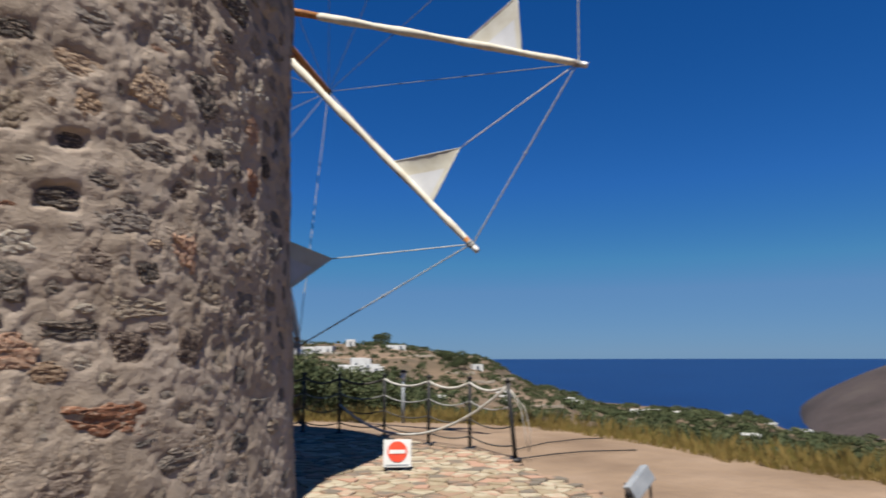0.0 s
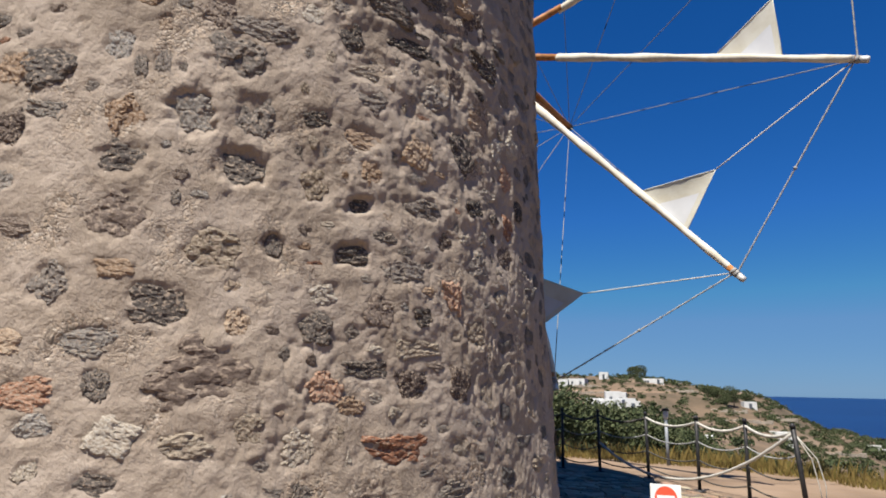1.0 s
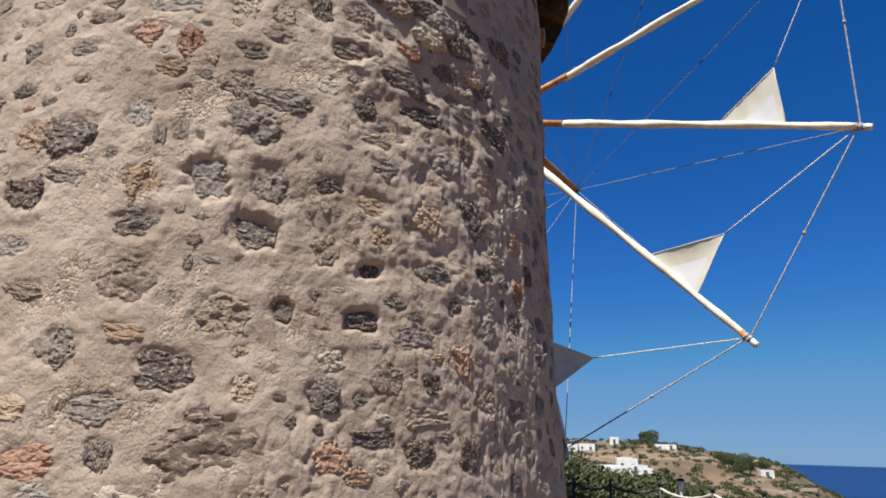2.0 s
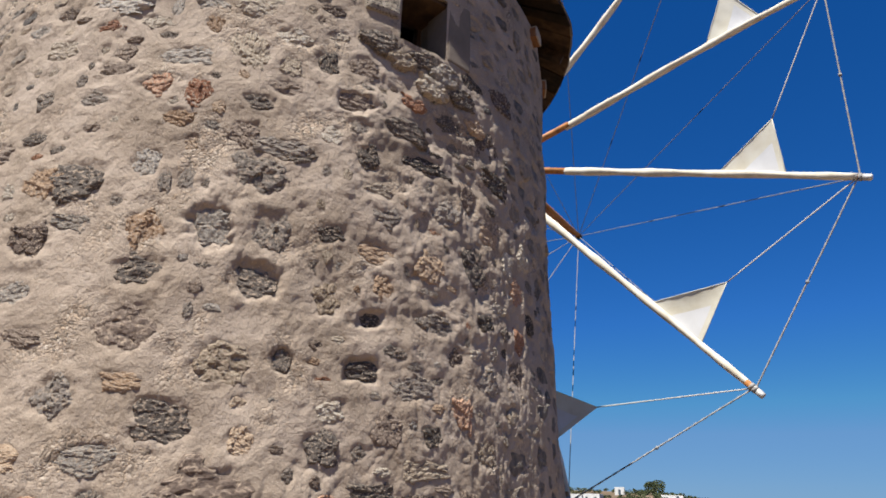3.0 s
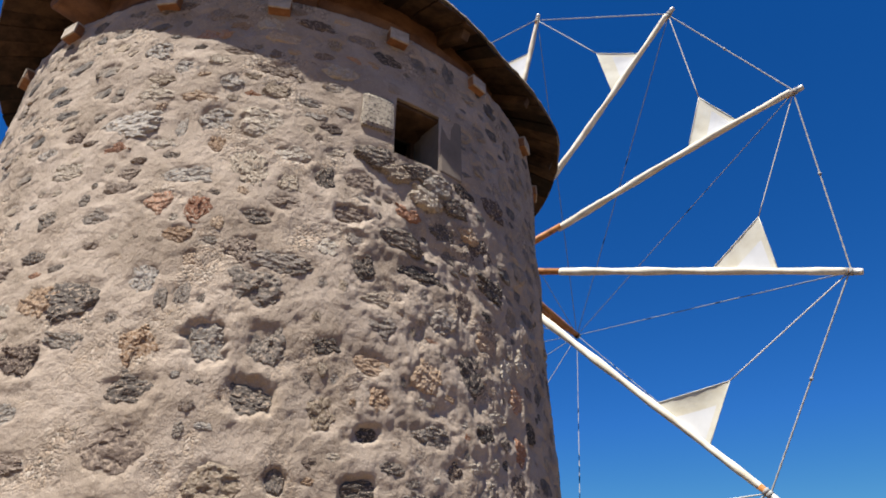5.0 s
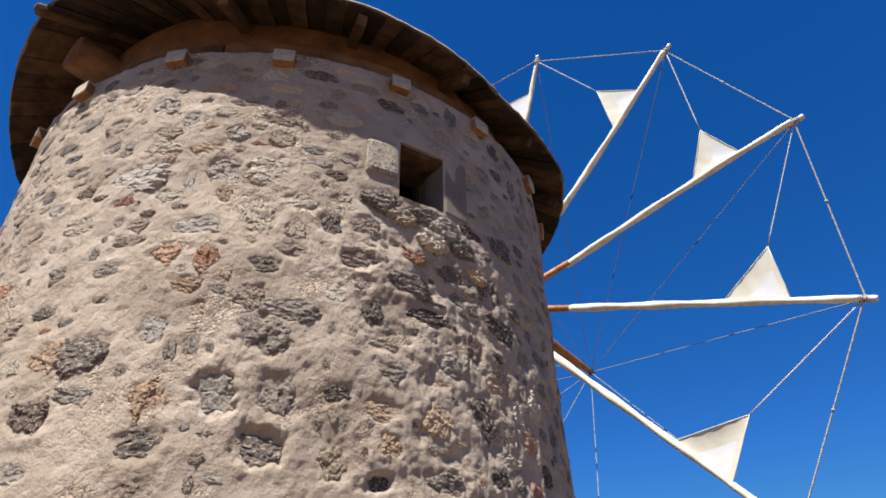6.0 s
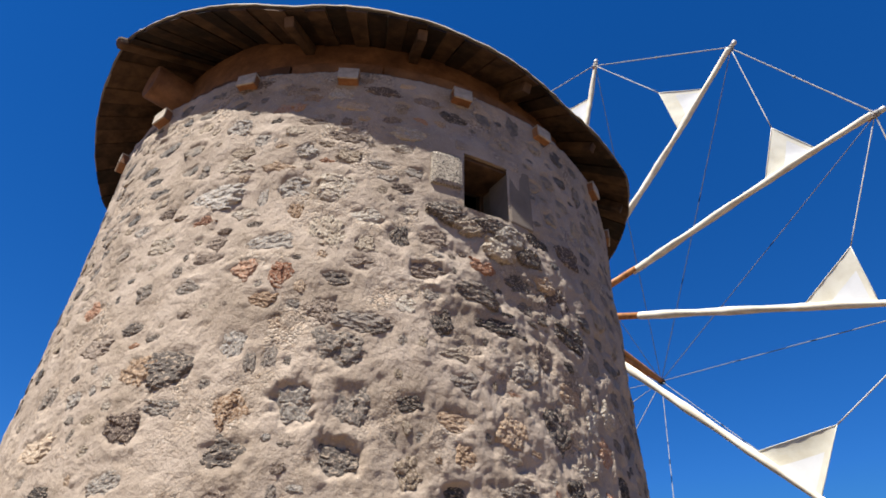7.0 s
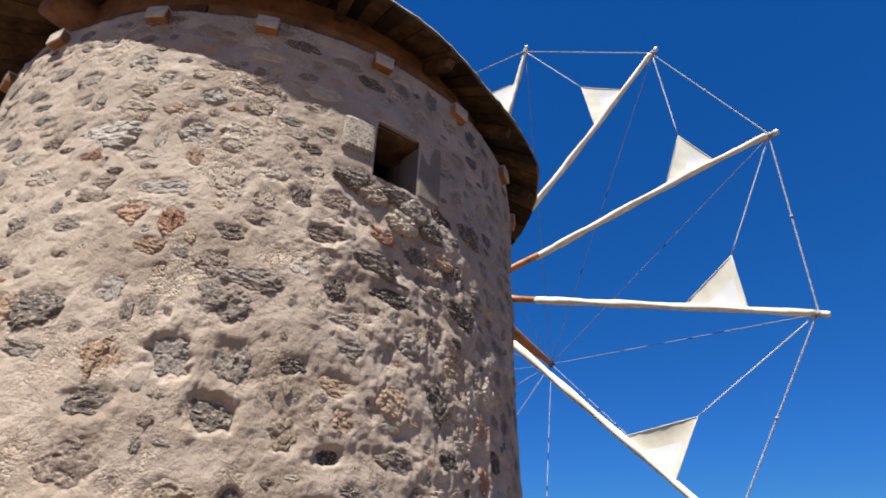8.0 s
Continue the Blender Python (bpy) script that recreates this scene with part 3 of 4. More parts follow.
def build_tower_wall(parent):
    t_near = np.arange(NEAR[0], NEAR[1] + 0.01, 0.22)
    t_far = np.arange(NEAR[1] + 4, NEAR[0] + 360 - 2, 4.0)
    turns = np.concatenate([t_near, t_far])
    zs = np.linspace(-0.1, WALL_TOP, 470)
    nt_, nz = len(turns), len(zs)
    T2, Z2 = np.meshgrid(turns, zs)
    R0 = wall_radius(Z2)
    base = np.stack([R0 * np.cos(np.radians(T2)), R0 * np.sin(np.radians(T2)), Z2], -1).reshape(-1, 3)
    H = swell(base, T2.ravel(), Z2.ravel()) + 0.006 * layers(base, 9.0, 2, 3) + 0.0042 * layers(base, 21, 3, 7, 0.65)
    gouge = layers(base * np.array([1, 1, 0.6]), 6.0, 3, 83)
    H -= 0.014 * np.clip(0.22 - np.abs(gouge), 0, 1) / 0.22 * np.clip(layers(base, 1.1, 2, 91), 0, 1)
    H = H.reshape(nz, nt_)
    warp = layers(base, 7.0, 3, 21).reshape(nz, nt_)
    ragged = layers(base, 13.0, 3, 61).reshape(nz, nt_)
    warp2 = layers(base, 5.0, 3, 31).reshape(nz, nt_)
    rng = random.Random(5)
    for t, z, w, h, kind, deep, main in ALL_STONES:
        rt = math.degrees(w * 2.2 / 3.65)
        j0, j1 = np.searchsorted(t_near, [t - rt, t + rt])
        i0, i1 = np.searchsorted(zs, [z - h * 2.2, z + h * 2.2])
        if j1 - j0 < 2 or i1 - i0 < 2:
            continue
        dx = np.radians(T2[i0:i1, j0:j1] - t) * 3.65 / w + 0.22 * warp[i0:i1, j0:j1]
        dz = (Z2[i0:i1, j0:j1] - z) / h + 0.22 * warp2[i0:i1, j0:j1]
        rag = ragged[i0:i1, j0:j1]
        rho = (np.abs(dx) ** 2.4 + np.abs(dz) ** 2.4) ** (1 / 2.4) * (1 + 0.30 * rag)
        edge_at = 1.18 if deep > 0 else 1.06
        cut = np.clip((edge_at - rho) / 0.60, 0, 1)
        cut = cut * cut * (3 - 2 * cut)
        depth = min(0.019, 0.18 * min(w, h)) + max(deep, 0) * 1.3
        lip = np.exp(-((rho - 1.35) / 0.25) ** 2) * min(0.008, 0.07 * h) * rng.uniform(-0.5, 1.0)
        H[i0:i1, j0:j1] += lip - cut * depth
    # the surround of the window is flat
    pad_t = np.clip(np.minimum(T2 - (WINDOW[0] - 6.5), (WINDOW[1] + 4.5) - T2) / 2.0, 0, 1)
    pad_z = np.clip(np.minimum(Z2 - (WINDOW[2] - 0.05), (WINDOW[3] + 0.25) - Z2) / 0.1, 0, 1)
    H *= 1 - 0.9 * pad_t * pad_z
    Rr = R0 + H
    co = np.stack([Rr * np.cos(np.radians(T2)), Rr * np.sin(np.radians(T2)), Z2], -1).reshape(-1, 3)
    i, j = np.meshgrid(np.arange(nz - 1), np.arange(nt_), indexing="ij")
    tm = T2[:-1, :] + 0.11
    zm = Z2[:-1, :] + 0.5 * (zs[1] - zs[0])
    keep = ~((tm > WINDOW[0]) & (tm < WINDOW[1]) & (zm > WINDOW[2]) & (zm < WINDOW[3]))
    i, j = i[keep], j[keep]
    j2 = (j + 1) % nt_
    faces = np.stack([i * nt_ + j, i * nt_ + j2, (i + 1) * nt_ + j2, (i + 1) * nt_ + j], 1)
    verts, faces = co.tolist(), faces.tolist()
    # inner face, top, and the cheeks of the opening
    inner = 2.95
    m = 90
    n0 = len(verts)
    for zz in (-0.1, WALL_TOP):
        verts += [(inner * math.cos(2 * math.pi * k / m), inner * math.sin(2 * math.pi * k / m), zz) for k in range(m)]
    lo, hi = WINDOW[0] % 360, WINDOW[1] % 360
    for k in range(m):
        mid = (k + 0.5) * 360 / m
        k2 = (k + 1) % m
        if not lo - 3 < mid < hi + 3:
            faces.append((n0 + k2, n0 + k, n0 + m + k, n0 + m + k2))
    top0 = (nz - 1) * nt_
    n1 = len(verts)
    verts += [(inner * math.cos(radians(a)), inner * math.sin(radians(a)), WALL_TOP) for a in turns]
    for k in range(nt_):
        k2 = (k + 1) % nt_
        faces.append((top0 + k, top0 + k2, n1 + k2, n1 + k))
    ob = mesh_ob("wall", verts, faces, MORTAR, parent, "rubble wall bedded in thick sandy lime mortar", smooth=True)
    return ob


def stone_mesh(seed, n=28):
    """A broken, many-cornered stone face, one unit wide and high, whose uneven edge dips under the mortar; y points out."""
    rng = random.Random(seed)
    off = Vector((seed * 7.3, seed * 3.1, seed * 5.7))
    tilt_x, tilt_z = rng.uniform(-0.25, 0.25), rng.uniform(-0.3, 0.2)
    lay, layered = rng.uniform(-0.6, 0.6), rng.choice((0.02, 0.05, 0.14))
    m = rng.randrange(4, 7)
    first = rng.uniform(0, 6.283)
    sides = [(first + 6.283 * (k + rng.uniform(-0.28, 0.28)) / m, rng.uniform(0.74, 1.08)) for k in range(m)]
    flakes = [(rng.uniform(-0.8, 0.8), rng.uniform(-0.8, 0.8), rng.uniform(-0.16, 0.16), rng.uniform(-0.25, 0.25), rng.uniform(-0.25, 0.25)) for k in range(7)]
    idx, verts, faces = {}, [], []
    for i in range(n + 1):
        for j in range(n + 1):
            x, z = (2 * i / n - 1) * 1.3, (2 * j / n - 1) * 1.3
            jx, jz = 0.5 * noise.noise(Vector((x * 6, 2, z * 6)) + off) * 2.6 / n, 0.5 * noise.noise(Vector((x * 6, 9, z * 6)) - off) * 2.6 / n
            r = sum(max(0.0, (x * math.cos(a) + z * math.sin(a)) / d) ** 7 for a, d in sides) ** (1 / 7)
            if r > 1.34:
                continue
            v = Vector((x, 0, z))
            edge = 1 + 0.26 * noise.fractal(v * 1.9 + off, 0.7, 2.0, 4)
            flake = min(flakes, key=lambda f: (x - f[0]) ** 2 + (z - f[1]) ** 2)
            broken = flake[2] + flake[3] * (x - flake[0]) + flake[4] * (z - flake[1]) + noise.fractal(v * 3.4 + off, 0.75, 2.1, 5) * 0.20
            pits = -0.28 * max(0.0, noise.noise(v * 5.5 - off) - 0.28)
            beds = noise.noise(Vector((x * 0.8, 0.3, (z + lay * x) * 5.0)) + off) * layered
            crack = -0.30 * max(0.0, 0.07 - abs(noise.noise(v * 1.5 - off))) / 0.07
            drop = max(0.0, r / edge - 0.74) ** 2 * 5.0
            idx[i, j] = len(verts)
            verts.append((x + jx, broken + pits + beds + crack + tilt_x * x + tilt_z * z - drop, z + jz))
    for i in range(n):
        for j in range(n):
            q = [idx.get(k) for k in ((i, j), (i + 1, j), (i + 1, j + 1), (i, j + 1))]
            if None in q:
                continue
            if (i + j) % 2:
                faces += [(q[0], q[3], q[2]), (q[0], q[2], q[1])]
            else:
                faces += [(q[0], q[3], q[1]), (q[3], q[2], q[1])]
    return verts, faces


def build_stones(wall):
    rng = random.Random(3)
    shapes = [stone_mesh(s) for s in range(18)]
    small = [stone_mesh(s + 40, 8) for s in range(8)]
    cache = {}
    parts = [o for o in ALL_STONES if o[6]]
    rest = sorted((o for o in ALL_STONES if not o[6]), key=lambda o: abs(o[0] + 52) * 0.064 + abs(o[1] - 3.6) * 0.6 - 6 * o[2])
    chosen = parts + rest[:300 - len(parts)]
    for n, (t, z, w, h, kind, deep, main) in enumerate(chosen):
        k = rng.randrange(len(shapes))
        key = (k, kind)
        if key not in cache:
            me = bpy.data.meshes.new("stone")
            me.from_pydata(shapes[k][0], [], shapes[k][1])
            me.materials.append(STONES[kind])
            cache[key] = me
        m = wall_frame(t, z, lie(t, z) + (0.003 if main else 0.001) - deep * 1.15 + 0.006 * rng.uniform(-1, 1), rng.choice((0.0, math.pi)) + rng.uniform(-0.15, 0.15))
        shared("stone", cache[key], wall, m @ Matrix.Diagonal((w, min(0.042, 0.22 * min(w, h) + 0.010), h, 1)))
    verts, faces = [], []
    for t, z, w, h, kind, deep, main in rest[300 - len(parts):]:
        sv, sf = small[rng.randrange(len(small))]
        m = wall_frame(t, z, lie(t, z) + 0.001, rng.uniform(-0.2, 0.2)) @ Matrix.Diagonal((w, min(0.032, 0.22 * min(w, h) + 0.008), h, 1))
        n0 = len(verts)
        verts += [tuple(m @ Vector(v)) for v in sv]
        faces += [tuple(n0 + i for i in f) for f in sf]
    ob = mesh_ob("rubble_fill", verts, faces, RUBBLE, wall, "small grey and tan rubble stones set in mortar")
    ob["kind"] = "stuff"


def build_window(parent):
    a, b, lo, hi = WINDOW
    win = new("window")
    win.parent = parent
    win["label"] = "small deep unglazed opening under the eave"
    verts, faces = [], []
    ring = [(a - 0.4, lo - 0.03), (b + 0.4, lo - 0.03), (b + 0.4, hi + 0.03), (a - 0.4, hi + 0.03)]
    for depth in (-0.006, -0.62):
        for t, z in ring:
            verts.append(tuple(on_wall(t, z, depth)))
    for k in range(4):
        k2 = (k + 1) % 4
        faces.append((k, k2, 4 + k2, 4 + k))
    mesh_ob("reveal", verts, faces, PLASTER, win, "plastered cheeks of the opening")
    # block lintel, timber head and quoins
    mid = (a + b) / 2
    q = part("lintel", box(0.80, 0.36, 0.15, 0.03), MORTAR, win)
    q.matrix_basis = wall_frame(mid + 0.5, hi + 0.09, -0.188)
    q = part("head_board", box(0.58, 0.46, 0.05, 0.008), EAVE_WOOD, win, "brown timber head")
    q.matrix_basis = wall_frame(mid, hi - 0.022, -0.28)
    q = part("quoin", box(0.35, 0.34, 0.44, 0.055), DRESSED, win, "pale tooled corner block")
    q.matrix_basis = wall_frame(a - 3.1, lo + 0.40, -0.135)
    q = part("quoin", box(0.31, 0.34, 0.80, 0.02), PLASTER, win, "smooth grey jamb block")
    q.matrix_basis = wall_frame(b + 2.75, lo + 0.40, -0.170)
    for s in (-1, 1):
        q = part("window_frame", box(0.06, 0.06, hi - lo, 0.006), EAVE_WOOD, win)
        q.matrix_basis = wall_frame(mid + s * 4.3, (lo + hi) / 2, -0.5)
    return win


def rim(turn):
    """Distance from the axis and height of the eave's edge; it peaks over the shaft's tail."""
    d = abs((turn - TAIL + 180) % 360 - 180)
    r = np.interp((turn + 180) % 360 - 180, [-180, -60, -46, -29, -14, 1, 10, 40, 180], [4.05, 4.05, 4.00, 3.89, 3.79, 3.90, 4.02, 4.03, 4.05])
    lift = max(0.0, 1 - d / 36.0)
    return float(r) + 0.14 * lift, EAVE_Z + 0.66 * lift


def build_roof(parent):
    roof = new("roof")
    roof.parent = parent
    roof["label"] = "wide conical timber cap with boarded underside"
    n = 112
    rng = random.Random(8)
    slope = 0.52
    for k in range(n):
        t0, t1 = 360 * k / n - 180, 360 * (k + 1) / n - 180
        step = 0.020 * (k % 2) + rng.uniform(-0.006, 0.006)
        wob = rng.uniform(-0.008, 0.008)
        verts = []
        for t in (t0 + 0.10, t1 - 0.02):
            ra, za = rim(t)
            for rr, zz in ((ra + wob, za), (2.2, za + (ra - 2.2) * slope)):
                c, s = math.cos(radians(t)), math.sin(radians(t))
                verts += [(rr * c, rr * s, zz + step), (rr * c, rr * s, zz + step + 0.035)]
        faces = [(0, 4, 6, 2), (1, 3, 7, 5), (0, 1, 5, 4), (2, 6, 7, 3), (0, 2, 3, 1), (4, 5, 7, 6)]
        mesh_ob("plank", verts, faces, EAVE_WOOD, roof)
    # weathered outer cover with a ragged edge
    m = 224
    verts, faces = [], []
    for k in range(m):
        t = 360 * k / m - 180
        r, z = rim(t)
        c, s = math.cos(radians(t)), math.sin(radians(t))
        e = rng.uniform(0.018, 0.034)
        for rr, zz in ((r + e, z + 0.052), (2.2, z + 0.057 + (r - 2.2) * slope), (r + e - 0.01, z + 0.085), (2.2, z + 0.095 + (r - 2.2) * slope), (0.05, 10.1)):
            verts.append((rr * c, rr * s, zz))
    for k in range(m):
        a, b = k * 5, ((k + 1) % m) * 5
        faces += [(a, a + 1, b + 1, b), (a + 2, b + 2, b + 3, a + 3), (a, b, b + 2, a + 2), (a + 3, b + 3, b + 4, a + 4)]
    mesh_ob("shingle_cover", verts, faces, ROOF_TOP, roof, "weathered grey cover with ragged edge")
    # rafters under the boards
    for k in range(12):
        t = -67.0 + 21.5 * k
        r, z = rim(t)
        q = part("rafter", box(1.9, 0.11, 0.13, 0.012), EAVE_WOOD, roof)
        mid = r - 0.10 - 0.95 * math.cos(math.atan(slope))
        zc = z + (r - mid) * slope - 0.085
        q.matrix_basis = Matrix.Rotation(radians(t), 4, "Z") @ Matrix.Translation((mid, 0, zc)) @ Matrix.Rotation(math.atan(slope), 4, "Y")
    # knob where the boards meet over the tail
    r, z = rim(TAIL)
    q = part("ridge_pole", box(1.4, 0.13, 0.13, 0.04), EAVE_WOOD, roof)
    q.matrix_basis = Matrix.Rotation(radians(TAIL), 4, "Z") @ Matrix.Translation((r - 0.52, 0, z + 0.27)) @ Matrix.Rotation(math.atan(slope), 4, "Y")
    # curb of orange timber that carries the cap
    seg = 20
    for k in range(seg):
        t0, t1 = 360 * k / seg + 3, 360 * (k + 1) / seg + 3
        verts, faces = [], []
        steps = 6
        for s_ in range(steps + 1):
            t = t0 + (t1 - t0 - 0.5) * s_ / steps
            c, s = math.cos(radians(t)), math.sin(radians(t))
            for rr, zz in ((3.42, WALL_TOP + 0.005), (3.42, WALL_TOP + 0.34), (3.02, WALL_TOP + 0.34), (3.02, WALL_TOP + 0.005)):
                verts.append((rr * c, rr * s, zz))
        for s_ in range(steps):
            for e in range(4):
                e2 = (e + 1) % 4
                faces.append((s_ * 4 + e, s_ * 4 + e2, s_ * 4 + 4 + e2, s_ * 4 + 4 + e))
        faces += [(0, 1, 2, 3), tuple(steps * 4 + e for e in (3, 2, 1, 0))]
        mesh_ob("curb", verts, faces, CURB_WOOD, roof, "dark orange timber curb")
    verts, faces = [], []
    for k in range(60):
        t = radians(6 * k)
        verts += [(3.30 * math.cos(t), 3.30 * math.sin(t), WALL_TOP + 0.3), (3.30 * math.cos(t), 3.30 * math.sin(t), WALL_TOP + 1.1)]
    for k in range(60):
        a, b = 2 * k, 2 * ((k + 1) % 60)
        faces.append((a, b, b + 1, a + 1))
    mesh_ob("cap_lining", verts, faces, CURB_WOOD, roof)
    return roof


def build_corbels(parent):
    for k in range(19):
        t = -94.6 + 19.0 * k + (0.6 if k % 2 else -0.4)
        c = new("corbel")
        c.parent = parent
        c.matrix_basis = wall_frame(t, 7.11 + 0.015 * math.sin(k * 2.1), -0.03, 0.02 * math.sin(k * 5.0))
        q = part("beam", box(0.22, 0.44, 0.145, 0.012), BEAM_WOOD, c)
        q.matrix_basis = Matrix.Translation((0, -0.115, 0))
        q = part("cut_end", box(0.222, 0.02, 0.147, 0.008), BEAM_END, c, "bleached sawn end")
        q.matrix_basis = Matrix.Translation((0, 0.111, 0))
        q = part("top_board", box(0.226, 0.22, 0.016, 0.004), BEAM_END, c)
        q.matrix_basis = Matrix.Translation((0, 0.01, 0.079))


tower = thing("windmill_tower", pose(TX, TY, 0), "round rubble-stone windmill tower under a timber cap", "windmill")
tower_wall = build_tower_wall(tower)
build_window(tower)
build_roof(tower)
build_corbels(tower)
build_stones(tower_wall)

# ---- the wheel of sails ----
AXLE = Vector((0.21615, 0.97574, 0.03469)).normalized()
HUB = Vector((-4.158, 11.415, 8.358))
WHEEL_R, NOSE = 7.08, 4.93
PHASE = 17.0


def build_wheel():
    side = AXLE.cross(Vector((0, 0, 1))).normalized()
    up = side.cross(AXLE)
    m = Matrix((side, up, AXLE)).transposed().to_4x4()
    m.translation = HUB
    wheel = thing("sail_wheel", m, "twelve-armed windmill wheel with furled white sails", "windmill sails")

    # in the wheel: x to the side, y up, z along the axle, outwards
    def arm(turn, r, off=0.0, z=0.0):
        a = radians(turn)
        return Vector((math.sin(a) * r + math.cos(a) * off, math.cos(a) * r - math.sin(a) * off, z))

    rng = random.Random(4)
    shaft = tube("windshaft", [(0, 0, z) for z in np.linspace(-9.14, 0.35, 12)], 0.235, SHAFT_WOOD, wheel, "thick round orange timber shaft", 24)
    bm = bmesh.new()
    bmesh.ops.create_cone(bm, cap_ends=True, segments=28, radius1=0.222, radius2=0.238, depth=0.03, matrix=Matrix.Translation((0, 0, -9.152)))
    part("shaft_end", bm, SHAFT_WOOD, shaft, "sawn round end of the shaft")
    nose = [(0, 0, 0.3 + (NOSE - 0.3) * k / 8) for k in range(9)]
    tube("bowsprit", nose, [0.12 - 0.008 * k for k in range(9)], SPAR_WOOD, wheel, "varnished pole along the axle", 12)
    for k in range(2):
        a = 0.9 + k * 2.2
        pts = [Vector((0.30 * math.cos(a), 0.30 * math.sin(a), 0.3)).lerp(Vector((0.02, 0, NOSE - 0.1)), q / 6) for q in range(7)]
        tube("nose_brace", pts, 0.06, SPAR_WOOD, wheel, "", 8)
    ring = tube("nose_ring", [(0, 0, NOSE - 0.09), (0, 0, NOSE + 0.03)], 0.085, IRON, wheel, "black iron ring", 14)
    for k in range(12):
        t = PHASE + 30 * k
        bend = rng.uniform(-0.05, 0.05)
        spar = new("spar")
        spar.parent = wheel
        n = 70
        pts, rad_ = [], []
        for q in range(n + 1):
            u = q / n
            r = 1.95 + (WHEEL_R - 0.22 - 1.95) * u
            pts.append(arm(t, r, bend * math.sin(math.pi * u), 0.05 * math.sin(3 * u + k)))
            rad_.append((0.076 - 0.022 * u) * (1 + 0.035 * math.sin(31 * u + k) + 0.03 * math.sin(77 * u + 2 * k)))
        tube("furled_sail", pts, rad_, CANVAS, spar, "cream canvas rolled round the spar", 12, twist=0.16, ridge=0.10, ridges=2)
        tube("pole", [arm(t, r) for r in (0.1, 1.0, 2.05)], [0.085, 0.08, 0.062], SPAR_WOOD, spar, "bare varnished root", 10)
        tube("spar_end", [arm(t, r, 0, 0) for r in (WHEEL_R - 0.32, WHEEL_R - 0.1, WHEEL_R - 0.06)], [0.05, 0.047, 0.045], SPAR_WOOD, spar, "bare wooden tip", 10)
        tube("end_cap", [arm(t, r, 0, 0) for r in (WHEEL_R - 0.13, WHEEL_R - 0.02, WHEEL_R, WHEEL_R + 0.004)], [0.054, 0.053, 0.046, 0.02], SHEATH, spar, "pale metal sheath", 12)
        for r in (WHEEL_R - 0.24, WHEEL_R - 0.18):
            tube("lashing", [arm(t, r), arm(t, r + 0.05)], 0.062, ROPE, spar, "", 10)
        # the small triangle of cloth that is still set
        a, b = arm(t, 4.83 + rng.uniform(-.05, .05)), arm(t, 5.90 + rng.uniform(-.04, .04))
        c = arm(t - 10.3 + rng.uniform(-0.4, 0.4), 5.66, 0, -0.05)
        g = 12
        idx, verts, faces, mats = {}, [], [], []
        billow = rng.uniform(0.015, 0.04)
        for i in range(g + 1):
            for j in range(g + 1 - i):
                l = g - i - j
                p = (a * l + b * i + c * j) / g
                p = p + Vector((0, 0, billow * 27 * (l / g) * (i / g) * (j / g) + 0.003 * math.sin(i * 1.9 + j * 2.3 + k)))
                idx[i, j] = len(verts)
                verts.append(tuple(p))
        def in_patch(*corners):
            return int(all(u >= 4 and g - u - v >= 1 for u, v in corners))

        for i in range(g):
            for j in range(g - i):
                faces.append((idx[i, j], idx[i + 1, j], idx[i, j + 1]))
                mats.append(in_patch((i, j), (i + 1, j), (i, j + 1)))
                if i + j < g - 1:
                    faces.append((idx[i + 1, j], idx[i + 1, j + 1], idx[i, j + 1]))
                    mats.append(in_patch((i + 1, j), (i + 1, j + 1), (i, j + 1)))
        sail = mesh_ob("sail", verts, faces, SAILCLOTH, wheel, "small triangle of white sailcloth with a stitched patch", smooth=True)
        sail.data.materials.append(PATCH)
        sail.data.polygons.foreach_set("material_index", mats)
        for e0, e1 in ((a, c), (c, b)):
            tube("hem", [e0.lerp(e1, q / 4) + Vector((0, 0, -0.004)) for q in range(5)], 0.007, SAILCLOTH, sail, "", 6)
        nxt = arm(t - 30, WHEEL_R - 0.18)
        tube("sheet", [c.lerp(nxt, q / 8) + Vector((0, 0, 0)) for q in range(9)], 0.0105, PALE_ROPE, wheel, "pale rope from the sail's corner", 6)
        tip = arm(t, WHEEL_R - 0.15)
        tube("rim_rope", [tip.lerp(nxt, q / 90) for q in range(91)], 0.0125, ROPE, wheel, "", 8, twist=0.8, ridge=0.24, ridges=2)
        end = Vector((0, 0, NOSE - 0.03))
        tube("stay", [end.lerp(tip, q / 10) for q in range(11)], 0.0088, STAY_ROPE, wheel, "", 6)
        for q in (0.32 + 0.1 * rng.random(), 0.58 + 0.1 * rng.random()):
            p0 = end.lerp(tip, q)
            tube("splice", [p0, end.lerp(tip, q + 0.018)], 0.013, IRON, wheel, "dark splice in the stay", 6)
        p0 = tip.lerp(nxt, 0.5)
        tube("knot", [p0, tip.lerp(nxt, 0.512)], 0.026, ROPE, wheel, "", 8)
    return wheel


build_wheel()


# ---- the fence round the terrace ----
POSTS = [(0.99, 9.02), (0.40, 10.05), (-0.25, 10.55), (-1.06, 11.60), (-1.94, 12.05), (-2.65, 12.22), (-3.6, 12.6)]


